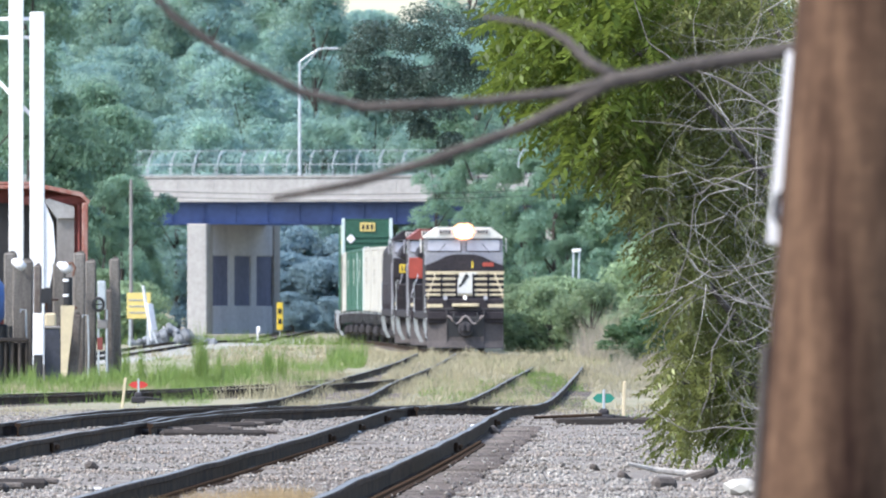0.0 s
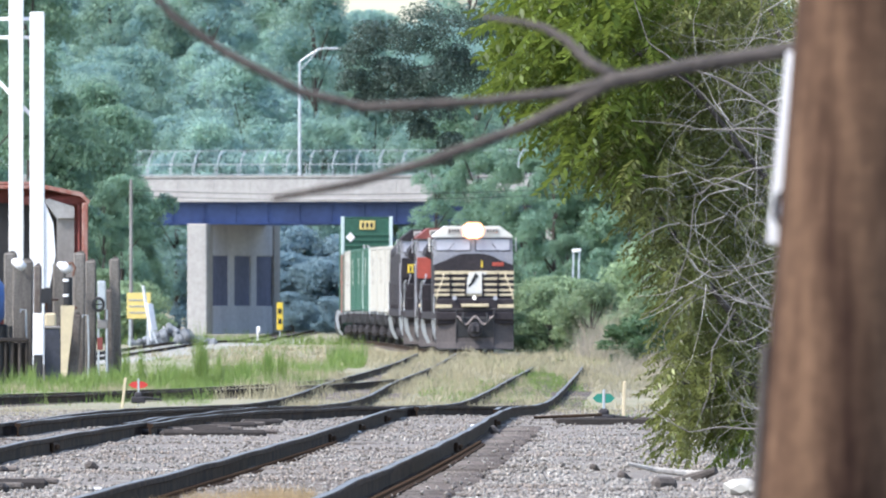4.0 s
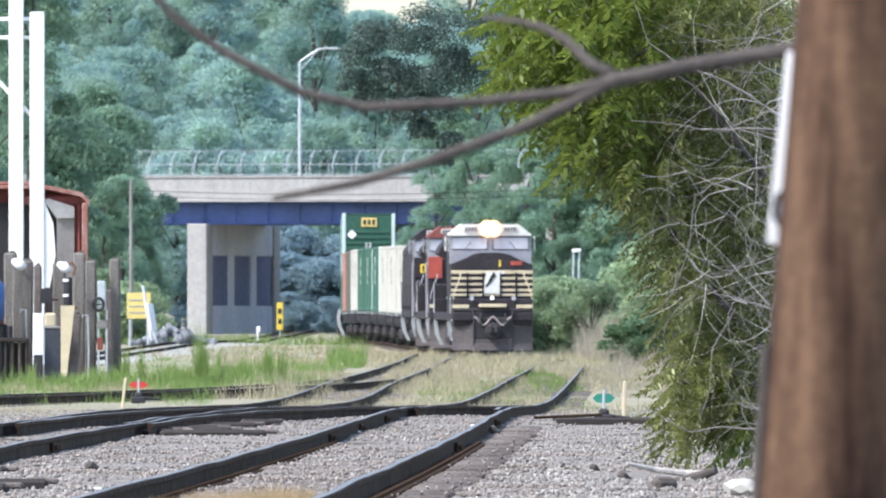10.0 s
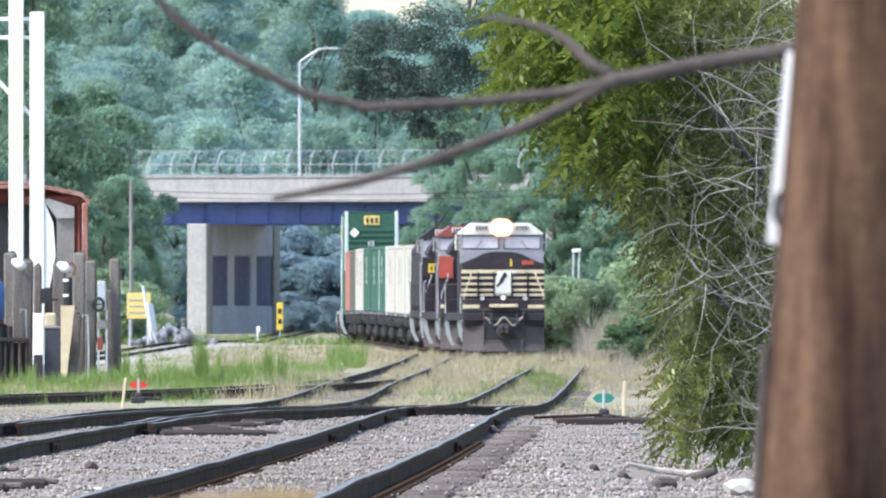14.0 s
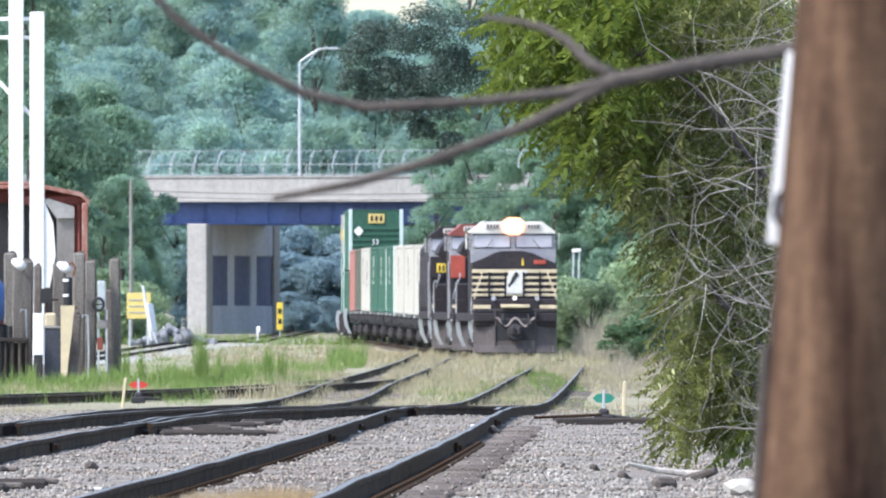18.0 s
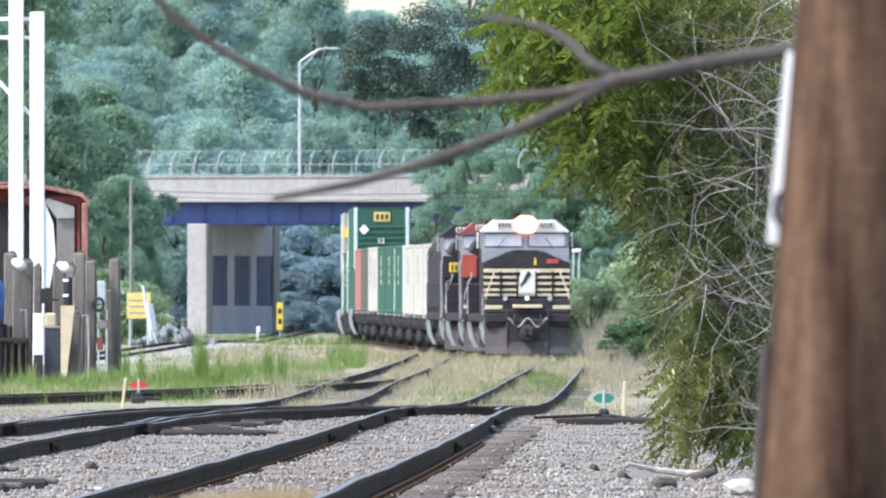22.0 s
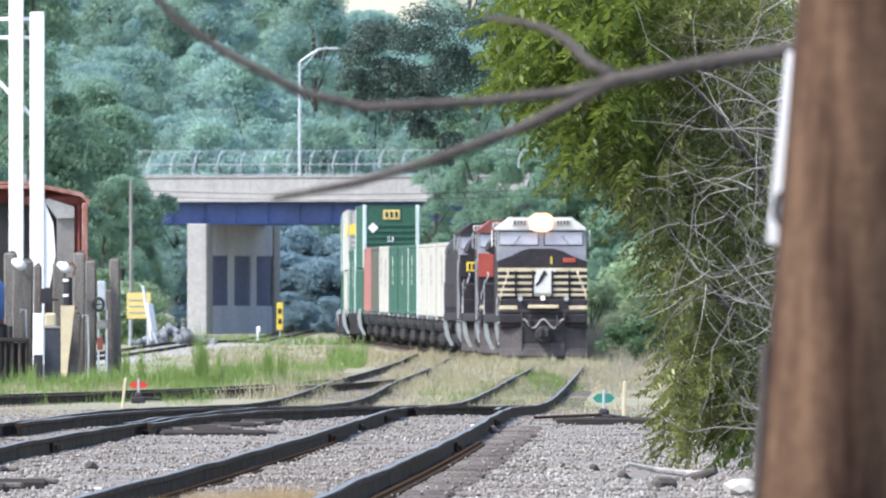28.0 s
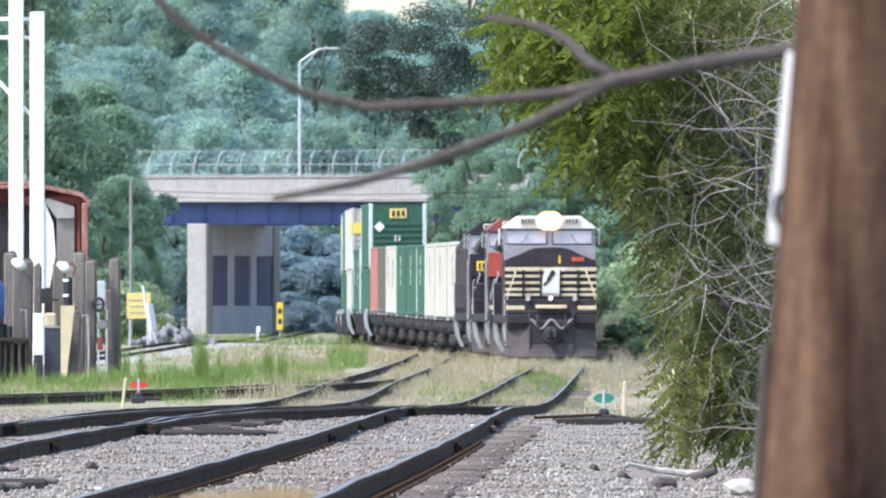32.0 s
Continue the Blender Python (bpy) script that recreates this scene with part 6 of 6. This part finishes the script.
# ---------------------------------------------------------------- ballast, grass and weeds
def build_ballast():
    """Loose stones on the near ground, one mesh."""
    rng = np.random.default_rng(21)
    base = np.array([(1, 0.1, 0), (-1, 0, 0.15), (0.2, 1, 0), (0, -1, -0.1), (0.25, 0.1, 0.8), (0, 0, -0.6)], float)
    faces = [(4, 0, 2), (4, 2, 1), (4, 1, 3), (4, 3, 0), (5, 2, 0), (5, 1, 2), (5, 3, 1), (5, 0, 3)]
    n = 126000
    y = 104 + (310 - 104) * rng.uniform(0, 1, n) ** 1.65
    half = 0.0272 * y
    x = rng.uniform(-1, 1, n) * half
    keep = np.ones(n, bool)
    mx = np.array([main_line(v) for v in y])
    sx_ = np.array([siding_line(v) for v in y])
    for line in (mx, sx_):
        for off in (-0.75, 0.75):
            keep &= np.abs(x - line - off) > 0.11
    keep &= ~((x - mx > 0.82) & (x - mx < 1.4) & (y < 222) & (rng.uniform(0, 1, n) < 0.95))
    bare = np.array([noise.noise((a * 0.9, b * 0.12, 17)) for a, b in zip(x, y)])
    keep &= ~((bare > 0.22) & (rng.uniform(0, 1, n) < 0.75))
    x, y = x[keep], y[keep]
    n = len(x)
    z = np.array([ground_at(a, b) + 0.03 * noise.noise((a * 0.4, b * 0.15, 0)) + 0.02 * noise.noise((a * 1.7, b * 0.5, 4)) + 0.008 for a, b in zip(x, y)])
    size = 0.006 + 0.019 * rng.uniform(0, 1, n) ** 2.2
    rot = rng.normal(size=(n, 4))
    rot /= np.linalg.norm(rot, axis=1)[:, None]
    w, a, b, c = rot.T
    R = np.stack([1 - 2 * (b * b + c * c), 2 * (a * b - c * w), 2 * (a * c + b * w), 2 * (a * b + c * w), 1 - 2 * (a * a + c * c), 2 * (b * c - a * w),
                  2 * (a * c - b * w), 2 * (b * c + a * w), 1 - 2 * (a * a + b * b)], axis=1).reshape(n, 3, 3)
    v = np.einsum("nij,kj->nki", R, base) * size[:, None, None] * rng.uniform(0.7, 1.3, (n, 1, 3))
    v += np.stack([x, y, z + size * 0.5], axis=1)[:, None, :]
    me = bpy.data.meshes.new("ballast_stones")
    me.vertices.add(n * 6)
    me.vertices.foreach_set("co", v.astype(np.float32).ravel())
    idx = (np.array(faces)[None] + np.arange(n)[:, None, None] * 6).astype(np.int32).ravel()
    me.loops.add(len(idx))
    me.loops.foreach_set("vertex_index", idx)
    me.polygons.add(len(idx) // 3)
    me.polygons.foreach_set("loop_start", np.arange(0, len(idx), 3, dtype=np.int32))
    me.update(calc_edges=True)
    me.materials.append(M["stone"])
    tagged(new("ballast_stones", me), "loose grey crushed ballast stones between the tracks", "gravel", kind="stuff")


build_ballast()


def grass(name, patches, mat, label, seed, bend=0.35, clump=-0.06):
    """Blades in patches: (x, y, half width, half depth, count, height, blade width)."""
    rng = np.random.default_rng(seed)
    out = []
    for px, py, wx, wy, n, h, bw in patches:
        x = px + rng.uniform(-1, 1, n) * wx
        y = py + rng.uniform(-1, 1, n) * wy
        tuft = np.array([noise.noise((a * 1.3, b * 0.25, seed)) for a, b in zip(x, y)])
        thin = (tuft > clump) | (rng.uniform(0, 1, n) < 0.25)
        x, y, tuft = x[thin], y[thin], tuft[thin]
        n = len(x)
        hh = h * rng.uniform(0.45, 1.1, n) * np.clip(0.65 + 1.3 * tuft, 0.2, 1.6)
        z = np.array([ground_at(a, b) for a, b in zip(x, y)]) - 0.06
        p = np.stack([x, y, z], axis=1)
        lean = rng.normal(size=(n, 3)) * bend
        lean[:, 2] = 1
        lean /= np.linalg.norm(lean, axis=1)[:, None]
        a = rng.uniform(0, math.pi, n)
        side = np.stack([np.cos(a), np.sin(a), np.zeros(n)], axis=1) * bw
        mid = p + lean * hh[:, None] * 0.55
        droop = rng.normal(size=(n, 3)) * (bend * 0.8)
        droop[:, 2] = 0.8
        tip = mid + droop * hh[:, None] * 0.5
        out.append(np.stack([p - side, p + side, mid + side * 0.8, mid - side * 0.8], axis=1))
        out.append(np.stack([mid - side * 0.8, mid + side * 0.8, tip + side * 0.15, tip - side * 0.15], axis=1))
    return tagged(new(name, soup(name, np.concatenate(out), 4, mat)), label, "grass", kind="stuff")


def build_grass():
    grass("tan_grass", [(-1.85, 122, 0.35, 2, 4500, 0.22, 0.0016), (-1.3, 120, 0.45, 2, 7000, 0.26, 0.0016)], M["tan_grass"], "tan dry grass tips close to the camera", 30)
    grass("dry_grass", [(0.6, 380, 1.5, 70, 14000, 0.22, 0.007), (2.2, 420, 0.7, 90, 5000, 0.16, 0.006), (-0.4, 470, 1.2, 90, 10000, 0.3, 0.008),
                        (1.5, 560, 2.0, 50, 11000, 0.35, 0.011), (-2.0, 330, 1.2, 25, 5000, 0.2, 0.007), (-3.6, 420, 1.2, 60, 10000, 0.4, 0.008), (4.8, 460, 1.6, 70, 10000, 0.3, 0.008), (3.2, 300, 1.3, 40, 4000, 0.16, 0.01), (3.6, 550, 1.5, 28, 7000, 0.4, 0.012), (3.2, 600, 2.2, 30, 7000, 0.4, 0.013), (1.8, 650, 2.4, 30, 5000, 0.4, 0.014),
                        (-4, 620, 4, 50, 6000, 0.28, 0.02), (-8, 720, 5, 60, 4000, 0.25, 0.025), (-6.4, 450, 3.6, 34, 9000, 0.22, 0.008), (-1.9, 420, 0.7, 70, 6000, 0.14, 0.006), (1.9, 300, 0.8, 30, 4000, 0.12, 0.006), (-6.4, 278, 2.0, 22, 7000, 0.11, 0.006), (-5.9, 306, 2.2, 10, 4000, 0.16, 0.006), (-2.2, 670, 1.8, 50, 6000, 0.32, 0.012), (1.2, 480, 0.9, 40, 5000, 0.2, 0.007), (-8.8, 400, 2.6, 14, 5000, 0.28, 0.007), (6, 640, 2, 60, 3000, 0.5, 0.02)], M["straw"], "dry straw-coloured grass along the tracks", 31)
    grass("green_weeds", [(-6.6, 412, 1.5, 16, 9000, 0.52, 0.008), (-9.4, 405, 2.0, 14, 5000, 0.48, 0.007), (-9.6, 380, 2.0, 12, 2400, 0.3, 0.007), (-4.9, 470, 0.7, 50, 3600, 0.55, 0.008), (-7.2, 350, 2.6, 18, 3600, 0.3, 0.006),
                          (-4.0, 520, 0.9, 40, 3500, 0.5, 0.010), (-3.2, 590, 0.5, 20, 2600, 0.9, 0.012), (-6.2, 520, 1.0, 30, 1500, 0.4, 0.010), (0.9, 400, 1.4, 60, 9000, 0.2, 0.007), (2.6, 480, 0.6, 90, 6500, 0.27, 0.008),
                          (-10, 640, 6, 25, 2600, 0.2, 0.012), (-7.5, 540, 4.5, 60, 9000, 0.2, 0.010), (-6.2, 415, 3.4, 18, 15000, 0.42, 0.007), (-5.6, 412, 1.6, 10, 4000, 0.7, 0.007), (-8, 760, 5, 60, 5000, 0.22, 0.014), (2.0, 330, 0.9, 30, 2200, 0.14, 0.006), (-9, 900, 7, 90, 4000, 0.6, 0.02), (3.2, 600, 2.4, 25, 3500, 0.3, 0.012), (3.0, 245, 0.6, 15, 1200, 0.14, 0.005)],
          M["weed"], "tall green weeds and grass beside the siding", 32, clump=0.15)
    spikes = [(x, y, 0.06, 0.4, 130, h, 0.007) for x, y, h in ((-5.72, 412, 1.5), (-5.62, 413, 1.3), (-6.5, 410, 1.05), (-7.1, 412, 0.95), (-7.45, 411, 1.1), (-6.1, 414, 0.95), (-5.3, 415, 1.15), (-4.95, 420, 1.2), (-4.85, 421, 1.0),
                                                             (-8.2, 411, 0.8), (-4.3, 425, 1.15), (-4.2, 424, 0.95), (-3.95, 430, 1.1), (-6.85, 413, 0.9), (-7.7, 410, 0.85), (-5.0, 409, 0.8), (-8.9, 408, 0.75), (-9.6, 409, 0.6), (-4.6, 415, 0.85))]
    grass("weed_spikes", spikes, M["weed"], "slender upright weed spikes standing above the grass", 35, 0.1, -1.0)
    grass("dry_brush", [(5.75, 612, 0.45, 12, 3500, 1.7, 0.006), (6.6, 600, 0.9, 25, 3500, 0.9, 0.006), (6.2, 640, 1.2, 30, 5000, 1.6, 0.006), (7.4, 650, 1.3, 40, 4000, 1.5, 0.006), (5.4, 500, 1.0, 40, 4000, 0.45, 0.006), (4.6, 400, 1.0, 40, 3500, 0.3, 0.006)], M["brush"], "dry greyish brush and dead stems by the track", 33, 0.5)


build_grass()

motions()
